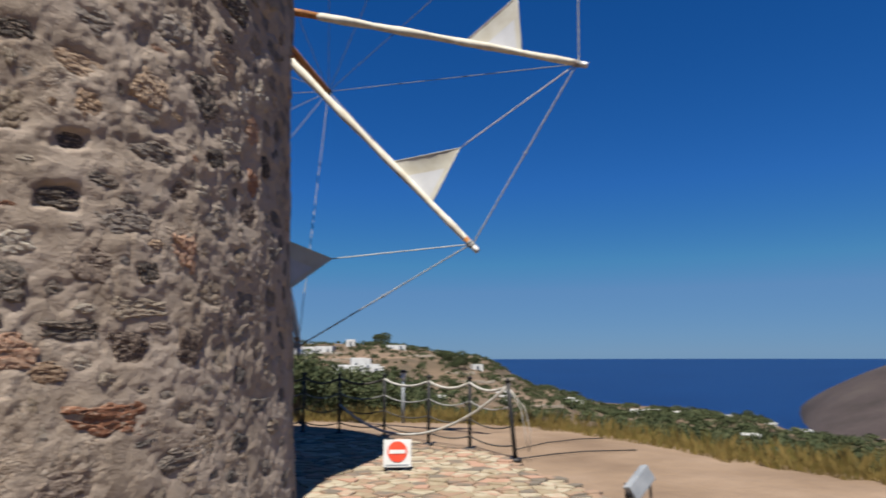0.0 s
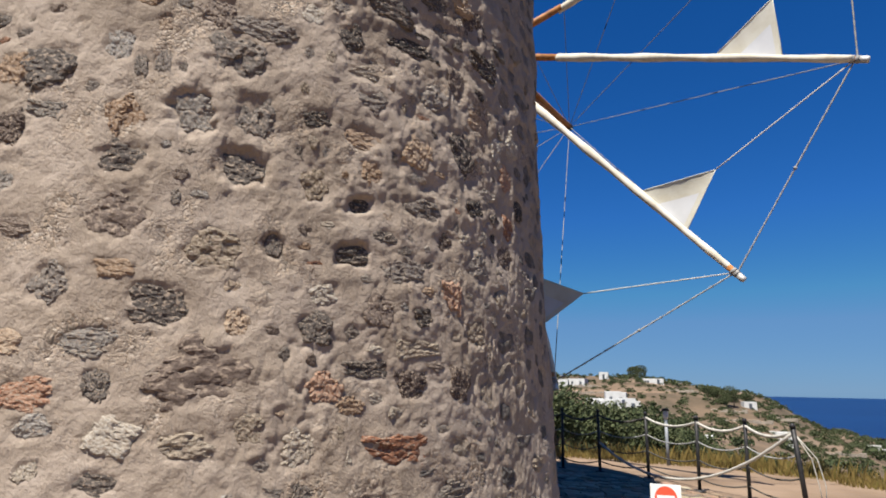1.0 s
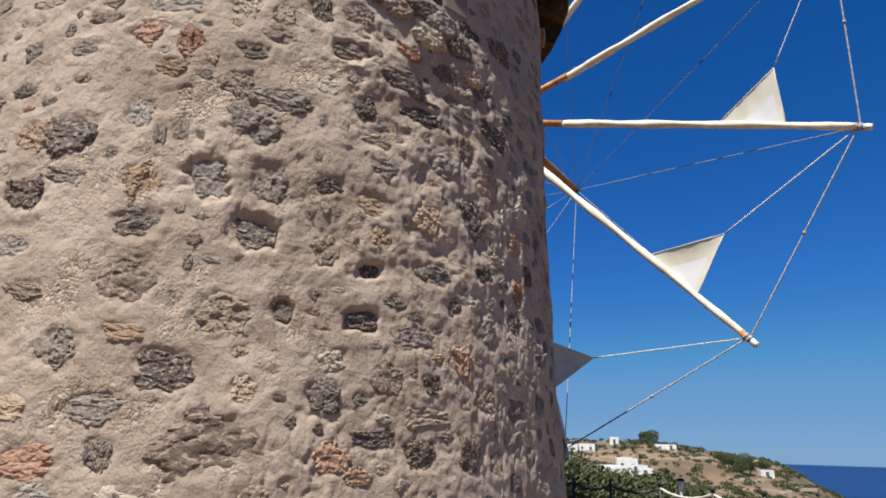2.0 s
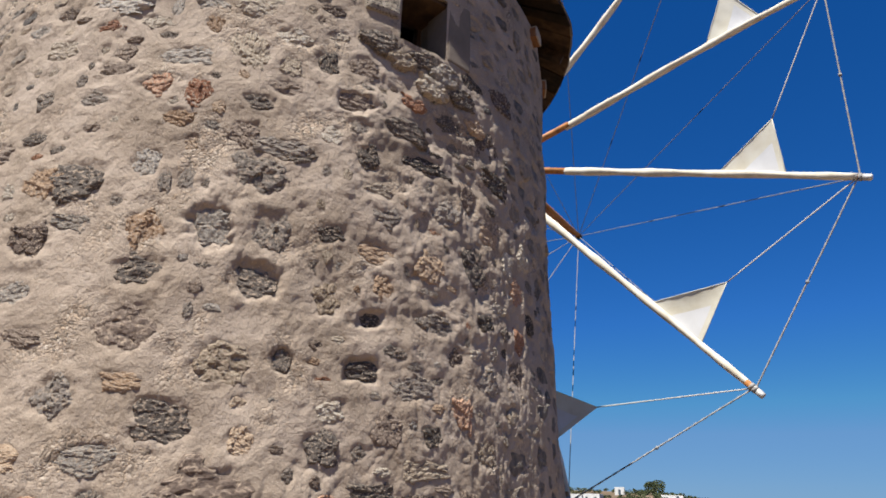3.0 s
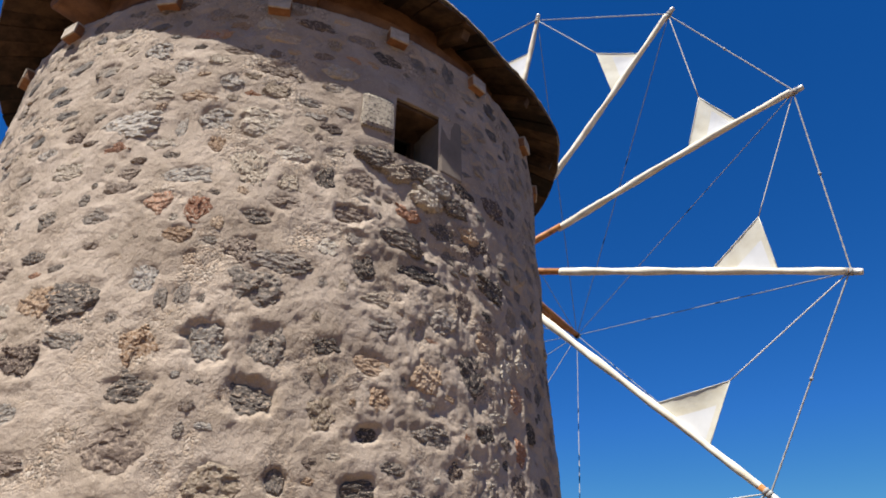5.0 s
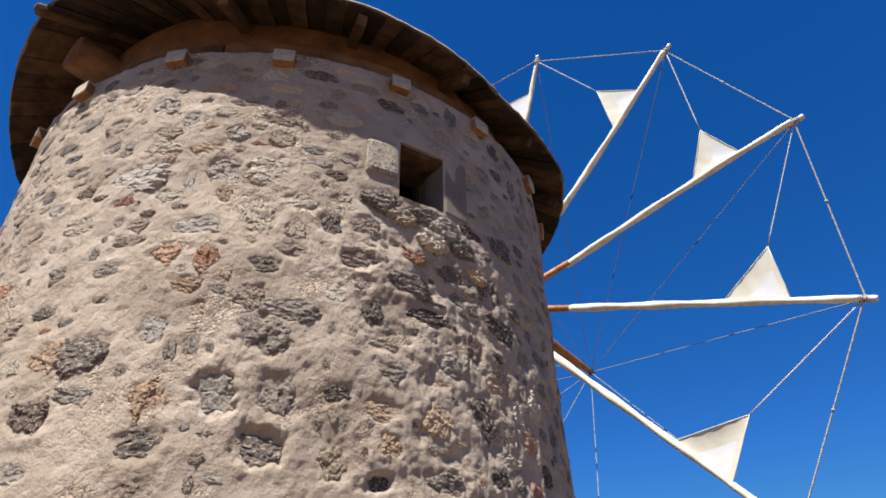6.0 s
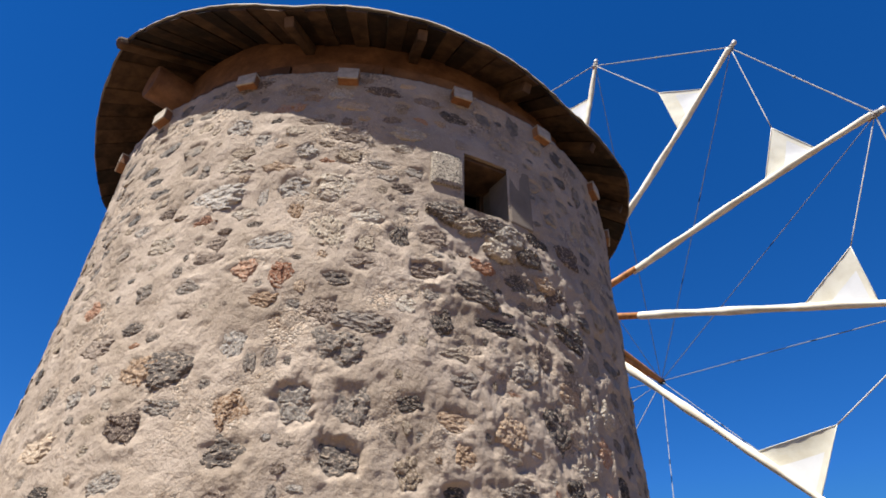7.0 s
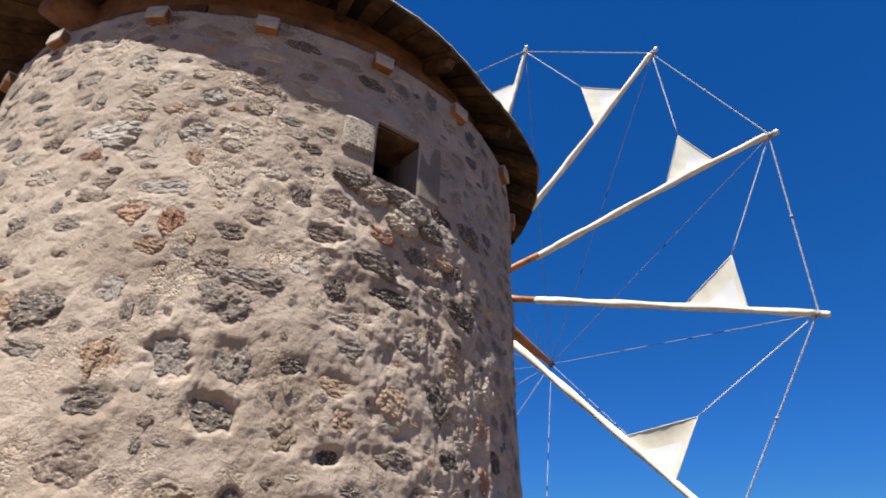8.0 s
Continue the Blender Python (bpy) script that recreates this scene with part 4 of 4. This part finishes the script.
def build_fence():
    fence = thing("rope_fence", pose(0, 0, 0), "black iron posts joined by sagging pale ropes round the terrace", "fence")
    tops = []
    rng = random.Random(2)
    for k, (x, y) in enumerate(POSTS):
        lean = -0.09 if k == 0 else rng.uniform(-0.012, 0.012)
        h = 1.10
        p = tube("post", [(x, y, -0.02), (x + lean * 0.5, y, h * 0.5), (x + lean, y, h)], 0.026 if k else 0.031, IRON, fence, "", 10)
        tube("base_plate", [(x, y, 0.0), (x, y, 0.05)], 0.085, IRON, p, "", 12)
        tube("cap", [(x + lean, y, h - 0.02), (x + lean, y, h + 0.03)], [0.042, 0.02], IRON, p, "", 10)
        tops.append((x, y, lean))
    for (x0, y0, l0), (x1, y1, l1) in zip(tops, tops[1:]):
        for z, r, sag, mat, lab in ((1.03, 0.020, 0.10, PALE_ROPE, "pale thick rope"), (0.75, 0.010, 0.09, ROPE, ""), (0.48, 0.011, 0.08, DARK_ROPE, "dark thin rope"), (0.22, 0.011, 0.06, DARK_ROPE, "dark thin rope")):
            if z > 1 and x1 < -1.5:
                mat, lab, r = DARK_ROPE, "weathered dark rope", 0.02
            f0, f1 = l0 * z / 1.1, l1 * z / 1.1
            tube("rope", sagging((x0 + f0, y0, z), (x1 + f1, y1, z), sag, 14), r, mat, fence, lab, 8, twist=0.7, ridge=0.12)
    x, y, l = tops[0]
    tube("barrier_rope", sagging((x + l, y, 1.02), (-1.94, 12.05, 0.55), 0.60, 26), 0.020, PALE_ROPE, fence, "thick pale rope hung slack across the gap", 8, twist=0.7, ridge=0.12)
    for q in range(2):
        tube("loose_end", [(x + l + 0.02, y, 1.0), (x + 0.08 + 0.06 * q, y - 0.03, 0.72), (x + 0.13 + 0.07 * q, y - 0.05, 0.42), (x + 0.16 + 0.03 * q, y - 0.05, 0.14)], 0.006, PALE_ROPE, fence, "", 7)
    return fence


build_fence()


def build_cable(pts, label):
    ob = thing("ground_cable", pose(0, 0, 0), label, "cable")
    c = tube("cable", pts, 0.009, IRON, ob, "", 8)
    return ob


build_cable([(1.02, 9.10, 0.03), (1.6, 9.5, 0.03), (2.1, 9.75, 0.03), (2.9, 9.85, 0.03)], "thin black cable lying on the sand beside the fence")
build_cable([(1.05, 9.9, 0.03), (1.7, 10.7, 0.03), (2.3, 11.1, 0.03), (2.75, 11.2, 0.03)], "thin black cable lying across the sandy ground")


def build_sign():
    sign = thing("no_entry_sign", pose(-0.585, 8.22, 0.055, -9, 0, 4), "white square board with red no-entry disc propped on paving", "sign")
    board = part("board", box(0.35, 0.03, 0.335, 0.006, (0, 0, 0.185)), SIGN_WHITE, sign)
    bm = bmesh.new()
    bmesh.ops.create_cone(bm, cap_ends=True, segments=40, radius1=0.125, radius2=0.125, depth=0.008, matrix=Matrix.Translation((0, -0.019, 0.205)) @ Matrix.Rotation(radians(90), 4, "X"))
    part("disc", bm, SIGN_RED, sign, "red disc")
    part("bar", box(0.20, 0.006, 0.046, 0.001, (0, -0.026, 0.205)), SIGN_WHITE, sign, "white bar")
    part("caption_bar", box(0.28, 0.004, 0.016, 0.001, (0, -0.017, 0.045)), GREY_METAL, sign, "grey bar of small print")
    for s in (-1, 1):
        part("foot", box(0.03, 0.16, 0.025, 0.004, (0.15 * s, 0.03, 0.012)), IRON, sign)
    part("prop", box(0.03, 0.03, 0.34, 0.004), IRON, sign).matrix_basis = Matrix.Translation((0, 0.11, 0.16)) @ Matrix.Rotation(radians(24), 4, "X")
    return sign


build_sign()


def build_floodlight():
    lamp = thing("floodlight", pose(1.88, 6.34, 0.0, 0, 0, 12), "grey metal floodlight on a bracket standing on sand", "floodlight")
    head = part("housing", box(0.17, 0.085, 0.36, 0.014), GREY_METAL, lamp)
    head.matrix_basis = Matrix.Translation((0, 0, 0.24)) @ Matrix.Rotation(radians(58), 4, "Y") @ Matrix.Rotation(radians(-24), 4, "X")
    part("glass", box(0.14, 0.012, 0.31, 0.004, (0, 0.045, 0)), GLASS_DARK, head, "dark glass front")
    part("cable_gland", box(0.04, 0.04, 0.04, 0.008, (0, 0.0, -0.19)), IRON, head)
    for s in (-1, 1):
        part("bracket_arm", box(0.012, 0.03, 0.20, 0.003, (0.13 * s, 0.03, 0.14)), IRON, lamp)
    part("bracket_base", box(0.28, 0.05, 0.016, 0.003, (0, 0.03, 0.045)), IRON, lamp)
    part("foot_block", box(0.20, 0.20, 0.05, 0.008, (0, 0.03, 0.018)), DRESSED, lamp)
    return lamp


build_floodlight()


def build_bollard():
    x, y = -0.88, 14.0
    z = float(land_height(x, y)[0])
    lamp = thing("bollard_lamp", pose(x, y, z - 0.05), "slim grey post lamp with a white head on the slope", "lamp")
    tube("shaft", [(0, 0, 0), (0, 0, 0.95)], 0.032, GREY_METAL, lamp, "", 14)
    tube("head", [(0, 0, 0.95), (0, 0, 1.00), (0, 0, 1.10), (0, 0, 1.12)], [0.04, 0.052, 0.052, 0.04], SIGN_WHITE, lamp, "white lamp head", 16)
    tube("lid", [(0, 0, 1.12), (0, 0, 1.17)], [0.085, 0.055], IRON, lamp, "", 16)


build_bollard()


# ---- plants ----
def leaf_cloud(rng, cx, cy, cz, rx, rz, n, size, verts, faces):
    """Small leaf clumps over a few lobes, thick at the rim, open within."""
    lobes = [(rng.uniform(-.5, .5) * rx, rng.uniform(-.5, .5) * rx, rng.uniform(-.15, .45) * rz, rng.uniform(.45, .75)) for _ in range(5)]
    for k in range(n):
        ox, oy, oz, q = lobes[rng.randrange(5)]
        a, b = rng.uniform(0, 6.283), math.asin(rng.uniform(-0.6, 1))
        g = q * rng.uniform(0.7, 1.08)
        c = Vector((cx + ox + g * rx * math.cos(a) * math.cos(b), cy + oy + g * rx * math.sin(a) * math.cos(b), cz + oz + g * rz * math.sin(b)))
        d = Vector((rng.uniform(-1, 1), rng.uniform(-1, 1), rng.uniform(-1, 1))).normalized()
        e = d.orthogonal().normalized()
        f = d.cross(e)
        s = size * rng.uniform(0.6, 1.4)
        n0 = len(verts)
        verts += [tuple(c + e * s), tuple(c + f * s * 0.6), tuple(c - e * s), tuple(c - f * s * 0.6 + d * s * 0.3)]
        faces.append((n0, n0 + 1, n0 + 2, n0 + 3))


def build_scrub():
    rng = random.Random(21)
    spots = []
    while len(spots) < 3600:
        b = rng.uniform(-16, 37)
        r = math.exp(rng.uniform(math.log(34), math.log(590)))
        x, y = r * math.sin(radians(b)), r * math.cos(radians(b))
        n = noise.noise(Vector((x / 45, y / 45, 1.7))) + 0.5 * noise.noise(Vector((x / 15, y / 15, 4.2)))
        want = (0.8 if r < 110 else 0.4) if b < 0 and r < 190 else (0.28 if b < 7 else 0.85)
        if b > 27 and r > 400:
            continue
        if 6 < b < 14 and r < 230:
            want = 0.18
        if rng.random() > want + 0.7 * n:
            continue
        spots.append((x, y, r, b))
    for k in range(1000):       # low bushes dotted over the hill
        b, r = rng.uniform(-16, 11), rng.uniform(150, 345)
        spots.append((r * math.sin(radians(b)), r * math.cos(radians(b)), r, b))
    zs = land_height([s[0] for s in spots], [s[1] for s in spots])
    verts, faces = [], []
    for (x, y, r, b), z in zip(spots, zs):
        if z < SEA_LEVEL + 0.8:
            continue
        q = rng.uniform(0.7, 1.5) * (1.0 + min(r, 300) / 190.0) * (1.25 if b > 14 else 1)
        if b < 11 and 150 < r:
            q *= rng.choice((0.28, 0.4, 0.6))
        q = min(q, 0.016 * r)
        leaf_cloud(rng, x, y, z + 0.35 * q, q, q * 0.62, 90, 0.17 * q, verts, faces)
    ob = mesh_ob("scrub", verts, faces, LEAF)
    tagged(ob, "dark green olive and juniper scrub over the slopes", "shrubs", kind="stuff")


build_scrub()


def build_tree(x, y, h, w, seed):
    rng = random.Random(seed)
    z = float(land_height(x, y)[0])
    tree = thing("tree", pose(x, y, z - 0.1), "dark green bushy tree on the slope below the terrace", "tree", "trees below the fence")
    trunk = tube("trunk", [(0, 0, 0), (0.05 * w, 0, 0.2 * h), (0.1 * w, 0.04 * w, 0.55 * h)], [0.07 * w, 0.055 * w, 0.02 * w], BARK, tree, "", 8)
    for k in range(5):
        a = k * 1.26 + rng.uniform(-.3, .3)
        p0 = Vector((0.05 * w, 0, h * (0.2 + 0.05 * k)))
        p1 = p0 + Vector((math.cos(a) * 0.55 * w, math.sin(a) * 0.55 * w, 0.28 * h))
        tube("limb", [p0, p0.lerp(p1, 0.5) + Vector((0, 0, 0.04 * h)), p1], [0.03 * w, 0.02 * w, 0.008 * w], BARK, trunk, "", 6)
    verts, faces = [], []
    leaf_cloud(rng, 0, 0, 0.55 * h, w, 0.48 * h, 3200, 0.05 * w, verts, faces)
    mesh_ob("crown", verts, faces, LEAF, tree)


for k, (x, y, h, w) in enumerate([(-6.9, 30, 3.6, 2.0), (-5.2, 33, 3.2, 1.9), (-3.4, 36, 2.9, 1.8), (-8.5, 36, 4.2, 2.3), (-5.0, 44, 3.8, 2.4), (-1.6, 42, 2.4, 1.6), (-9.5, 48, 4.4, 2.6), (-2.8, 52, 3.0, 2.2), (-7.2, 55, 4.3, 2.8), (-4.6, 62, 3.8, 2.6), (0.6, 56, 2.2, 1.6), (3.0, 50, 1.9, 1.4)]):
    build_tree(x, y, h, w, 60 + k)
for k, (x, y, h, w) in enumerate([(7.5, 232, 6.4, 3.0), (2.6, 236, 4.6, 2.6), (-0.5, 238, 4.4, 2.4), (5.0, 228, 4.2, 2.4), (-28, 288, 6, 4), (12.0, 252, 4, 3)]):
    build_tree(x, y, h, w, 90 + k)


def build_grass():
    rng = random.Random(31)
    verts, faces = [], []
    pts = []
    for k in range(26000):
        b = rng.uniform(-16, 37)
        e = float(edge_of_top(b))
        r = e + (rng.random() ** 1.6) * 16 - 0.5 + 0.35 * noise.noise(Vector((b * 0.5, 0, 3)))
        pts.append((r * math.sin(radians(b)), r * math.cos(radians(b)), r - e))
    zs = land_height([p[0] for p in pts], [p[1] for p in pts])
    for (x, y, over), z in zip(pts, zs):
        h = rng.uniform(0.14, 0.42) * (0.45 if over < 0 else 1.0) * (1.0 + 0.05 * over)
        a = rng.uniform(0, 6.283)
        w = rng.uniform(0.005, 0.014) * (1 + 0.08 * max(over, 0))
        lx, ly = rng.uniform(-0.4, 0.4) * h, rng.uniform(-0.4, 0.4) * h
        n0 = len(verts)
        verts += [(x - w * math.cos(a), y - w * math.sin(a), z - 0.02), (x + w * math.cos(a), y + w * math.sin(a), z - 0.02), (x + lx * 0.4 + w * math.cos(a) * 0.7, y + ly * 0.4 + w * math.sin(a) * 0.7, z + h * 0.6), (x + lx, y + ly, z + h)]
        faces += [(n0, n0 + 1, n0 + 2), (n0, n0 + 2, n0 + 3)]
    ob = mesh_ob("grass", verts, faces, DRY_GRASS)
    tagged(ob, "tall dry yellow grass along the brow of the hill", "grass", kind="stuff")


build_grass()


# ---- the village ----
def build_house(x, y, w, d, h, turn, storeys=1, shed=False):
    z = float(min(land_height([x, x - w / 2, x + w / 2], [y, y, y])))
    z = max(z, SEA_LEVEL + 0.3)
    house = thing("house", pose(x, y, z - 0.4, 0, 0, turn), "whitewashed flat-roofed house on the dry hillside" if not shed else "low whitewashed wall-like outbuilding on the slope", "house", "village houses")
    hh = h + 0.4
    part("wall", box(w, d, hh, 0.05, (0, 0, hh / 2)), WHITEWASH, house)
    for sx, sy, lx, ly in ((0, -1, w, 0.25), (0, 1, w, 0.25), (-1, 0, 0.25, d - 0.52), (1, 0, 0.25, d - 0.52)):
        part("parapet", box(lx, ly, 0.35, 0.03, (sx * (w / 2 - 0.125), sy * (d / 2 - 0.125), hh + 0.172)), WHITEWASH, house)
    n = max(1, int(w / 3.0))
    if shed:
        return house
    for k in range(n):
        cx = (k + 0.5) * w / n - w / 2
        for s in range(storeys):
            zc = 0.4 + h / storeys * (s + 0.55)
            if k == n // 2 and s == 0:
                part("door", box(1.0, 0.10, 2.0, 0.01, (cx, -d / 2 - 0.02, 1.4)), GLASS_DARK, house)
            else:
                part("window", box(0.9, 0.10, 1.0, 0.01, (cx, -d / 2 - 0.02, zc)), GLASS_DARK, house)
    part("window", box(0.10, 0.9, 1.0, 0.01, (w / 2 + 0.02, 0, 0.4 + h * 0.55)), GLASS_DARK, house)
    return house


for row in [(-57.9, 267, 9, 6, 3.2, 5, 1), (-49.9, 270, 7, 5, 2.8, -8, 1), (-30.2, 186, 5, 4, 2.4, 8, 1), (-25.9, 190, 7, 5, 2.6, -4, 1), (-22.4, 196, 5, 4, 2.5, 12, 1), (-26.4, 206, 6, 5, 3.2, 3, 1), (-31.6, 198, 5, 4, 2.4, -6, 1), (-20.0, 190, 4, 4, 2.2, 10, 1), (-28.6, 214, 5, 4, 2.6, 14, 1),
            (12.3, 238, 4, 3.5, 2.2, 14, 1), (16.7, 196, 8, 4, 2.4, -10, 1), (60.2, 292, 6, 5, 2.8, -16, 1), (-42.8, 294, 4, 4, 2.6, 4, 1), (-20.3, 273, 8, 5, 2.0, 4, 1)]:
    build_house(*row)
for row in [(141.3, 280, 9, 6, 3.0, -25, 1), (111.2, 236, 6, 5, 2.8, -20, 1), (71.1, 244, 8, 5, 3.0, -18, 1), (143.0, 459, 20, 9, 3.4, -16, 1), (164, 452, 18, 8, 2.4, -18, 1), (172, 395, 6, 5, 2.8, -24, 1), (190, 378, 7, 5, 2.6, -26, 1), (204, 366, 6, 5, 2.6, -28, 1), (50, 262, 6, 4, 2.6, -12, 1)]:
    build_house(*row)
for row in [(7.8, 158, 17, 1.6, 1.1, -6, 1, True), (-2.7, 128, 6, 1.4, 0.8, 3, 1, True), (12, 182, 12, 1.5, 1.0, -8, 1, True)]:
    build_house(*row)


def build_field_wall(x, y, length, turn):
    z = float(min(land_height([x], [y])))
    wall = thing("field_wall", pose(x, y, z - 0.3, 0, 0, turn), "low dry-stone terrace wall across the brown hillside", "wall", "field walls")
    n = max(4, int(length / 1.6))
    for k in range(n):
        h = 0.9 + 0.25 * math.sin(k * 2.3 + x)
        part("stone_course", box(length / n - 0.03, 0.7, h, 0.06, ((k + 0.5) * length / n - length / 2, 0.1 * math.sin(k), h / 2)), DRESSED, wall)


for row in [(-38, 236, 16, 6), (-12, 246, 18, -3), (4, 222, 14, -8), (-20, 180, 15, 5), (10, 205, 13, -10), (20, 235, 12, -14), (30, 200, 14, -10), (-44, 262, 12, 4)]:
    build_field_wall(*row)


# ---- the paved terrace ----
TERRACE = [(-3.4, 12.3), (-1.95, 11.95), (-1.06, 11.5), (-0.25, 10.45), (0.38, 9.98), (0.93, 8.95), (1.22, 7.9), (1.62, 6.95), (1.75, 5.6), (1.2, 4.2), (-0.2, 3.6), (-1.9, 4.6), (-2.2, 6.1), (-2.4, 8.0), (-3.2, 9.6), (-4.2, 10.6)]


def inside(x, y, poly):
    ok = False
    for (x0, y0), (x1, y1) in zip(poly, poly[1:] + poly[:1]):
        if (y0 > y) != (y1 > y) and x < (x1 - x0) * (y - y0) / (y1 - y0) + x0:
            ok = not ok
    return ok


def clip(poly, px, py, nx, ny):
    """Keep the side of the line through (px, py) against the normal."""
    out = []
    for (x0, y0), (x1, y1) in zip(poly, poly[1:] + poly[:1]):
        a, b = (x0 - px) * nx + (y0 - py) * ny, (x1 - px) * nx + (y1 - py) * ny
        if a <= 0:
            out.append((x0, y0))
        if a * b < 0:
            f = a / (a - b)
            out.append((x0 + f * (x1 - x0), y0 + f * (y1 - y0)))
    return out


def build_pavement():
    pave = thing("pavement", pose(0, 0, 0), "crazy paving of cream and pink flagstones round the tower", "paving", kind="structure")
    bm = bmesh.new()
    vs = [bm.verts.new((x, y, 0.022)) for x, y in TERRACE]
    lo = [bm.verts.new((x, y, -0.08)) for x, y in TERRACE]
    bm.faces.new(vs)
    for k in range(len(vs)):
        k2 = (k + 1) % len(vs)
        bm.faces.new((vs[k], lo[k], lo[k2], vs[k2]))
    part("bedding", bm, SAND, pave, "sandy mortar bed")
    rng = random.Random(17)
    seeds = []
    for n in range(12000):
        x, y = rng.uniform(-4.4, 2.2), rng.uniform(3.4, 12.6)
        gap = 0.11 if rng.random() < 0.5 else 0.21
        if all((x - a) ** 2 * 0.6 + (y - b) ** 2 > gap * gap for a, b in seeds):
            seeds.append((x, y))
    count = 0
    rest_v, rest_f = [], []
    for x, y in sorted(seeds, key=lambda s: math.hypot(s[0] + 1.6, (s[1] - 5.5) * 0.8)):
        if not inside(x, y, TERRACE) or math.hypot(x - TX, y - TY) < 3.9:
            continue
        poly = [(x - 0.6, y - 0.6), (x + 0.6, y - 0.6), (x + 0.6, y + 0.6), (x - 0.6, y + 0.6)]
        for a, b in seeds:
            if (a, b) == (x, y) or abs(a - x) > 1.2 or abs(b - y) > 1.2:
                continue
            d = math.hypot(a - x, b - y)
            nx, ny = (a - x) / d, (b - y) / d
            poly = clip(poly, (a + x) / 2 - nx * 0.006, (b + y) / 2 - ny * 0.006, nx, ny)
        if len(poly) < 3:
            continue
        z = 0.040 + rng.uniform(-0.008, 0.012)
        tx, ty = rng.uniform(-0.02, 0.02), rng.uniform(-0.02, 0.02)
        P = []
        for (u0, v0), (u1, v1) in zip(poly, poly[1:] + poly[:1]):
            q = 1 - rng.uniform(0.0, 0.14)
            P += [((u0 - x) * rng.uniform(0.93, 1.0), (v0 - y) * rng.uniform(0.93, 1.0)), (((u0 + u1) / 2 - x) * q, ((v0 + v1) / 2 - y) * q)]
        n = len(P)
        verts = [(u, v, z - 0.05) for u, v in P] + [(u, v, z - 0.010 + u * tx + v * ty) for u, v in P] + [(u * 0.96, v * 0.96, z + u * tx + v * ty) for u, v in P]
        faces = [tuple(range(2 * n, 3 * n))] + [(k + s * n, (k + 1) % n + s * n, (k + 1) % n + (s + 1) * n, k + (s + 1) * n) for k in range(n) for s in (0, 1)]
        count += 1
        if count > 300:
            base = len(rest_v)
            rest_v += [(u + x, v + y, w) for u, v, w in verts]
            rest_f += [tuple(q + base for q in f) for f in faces]
            continue
        ob = mesh_ob("flagstone", verts, faces, FLAG, pave)
        ob.location = (x, y, 0)
    if rest_v:
        ob = mesh_ob("far_paving", rest_v, rest_f, FLAG_FAR, pave)
        ob["kind"] = "stuff"


build_pavement()
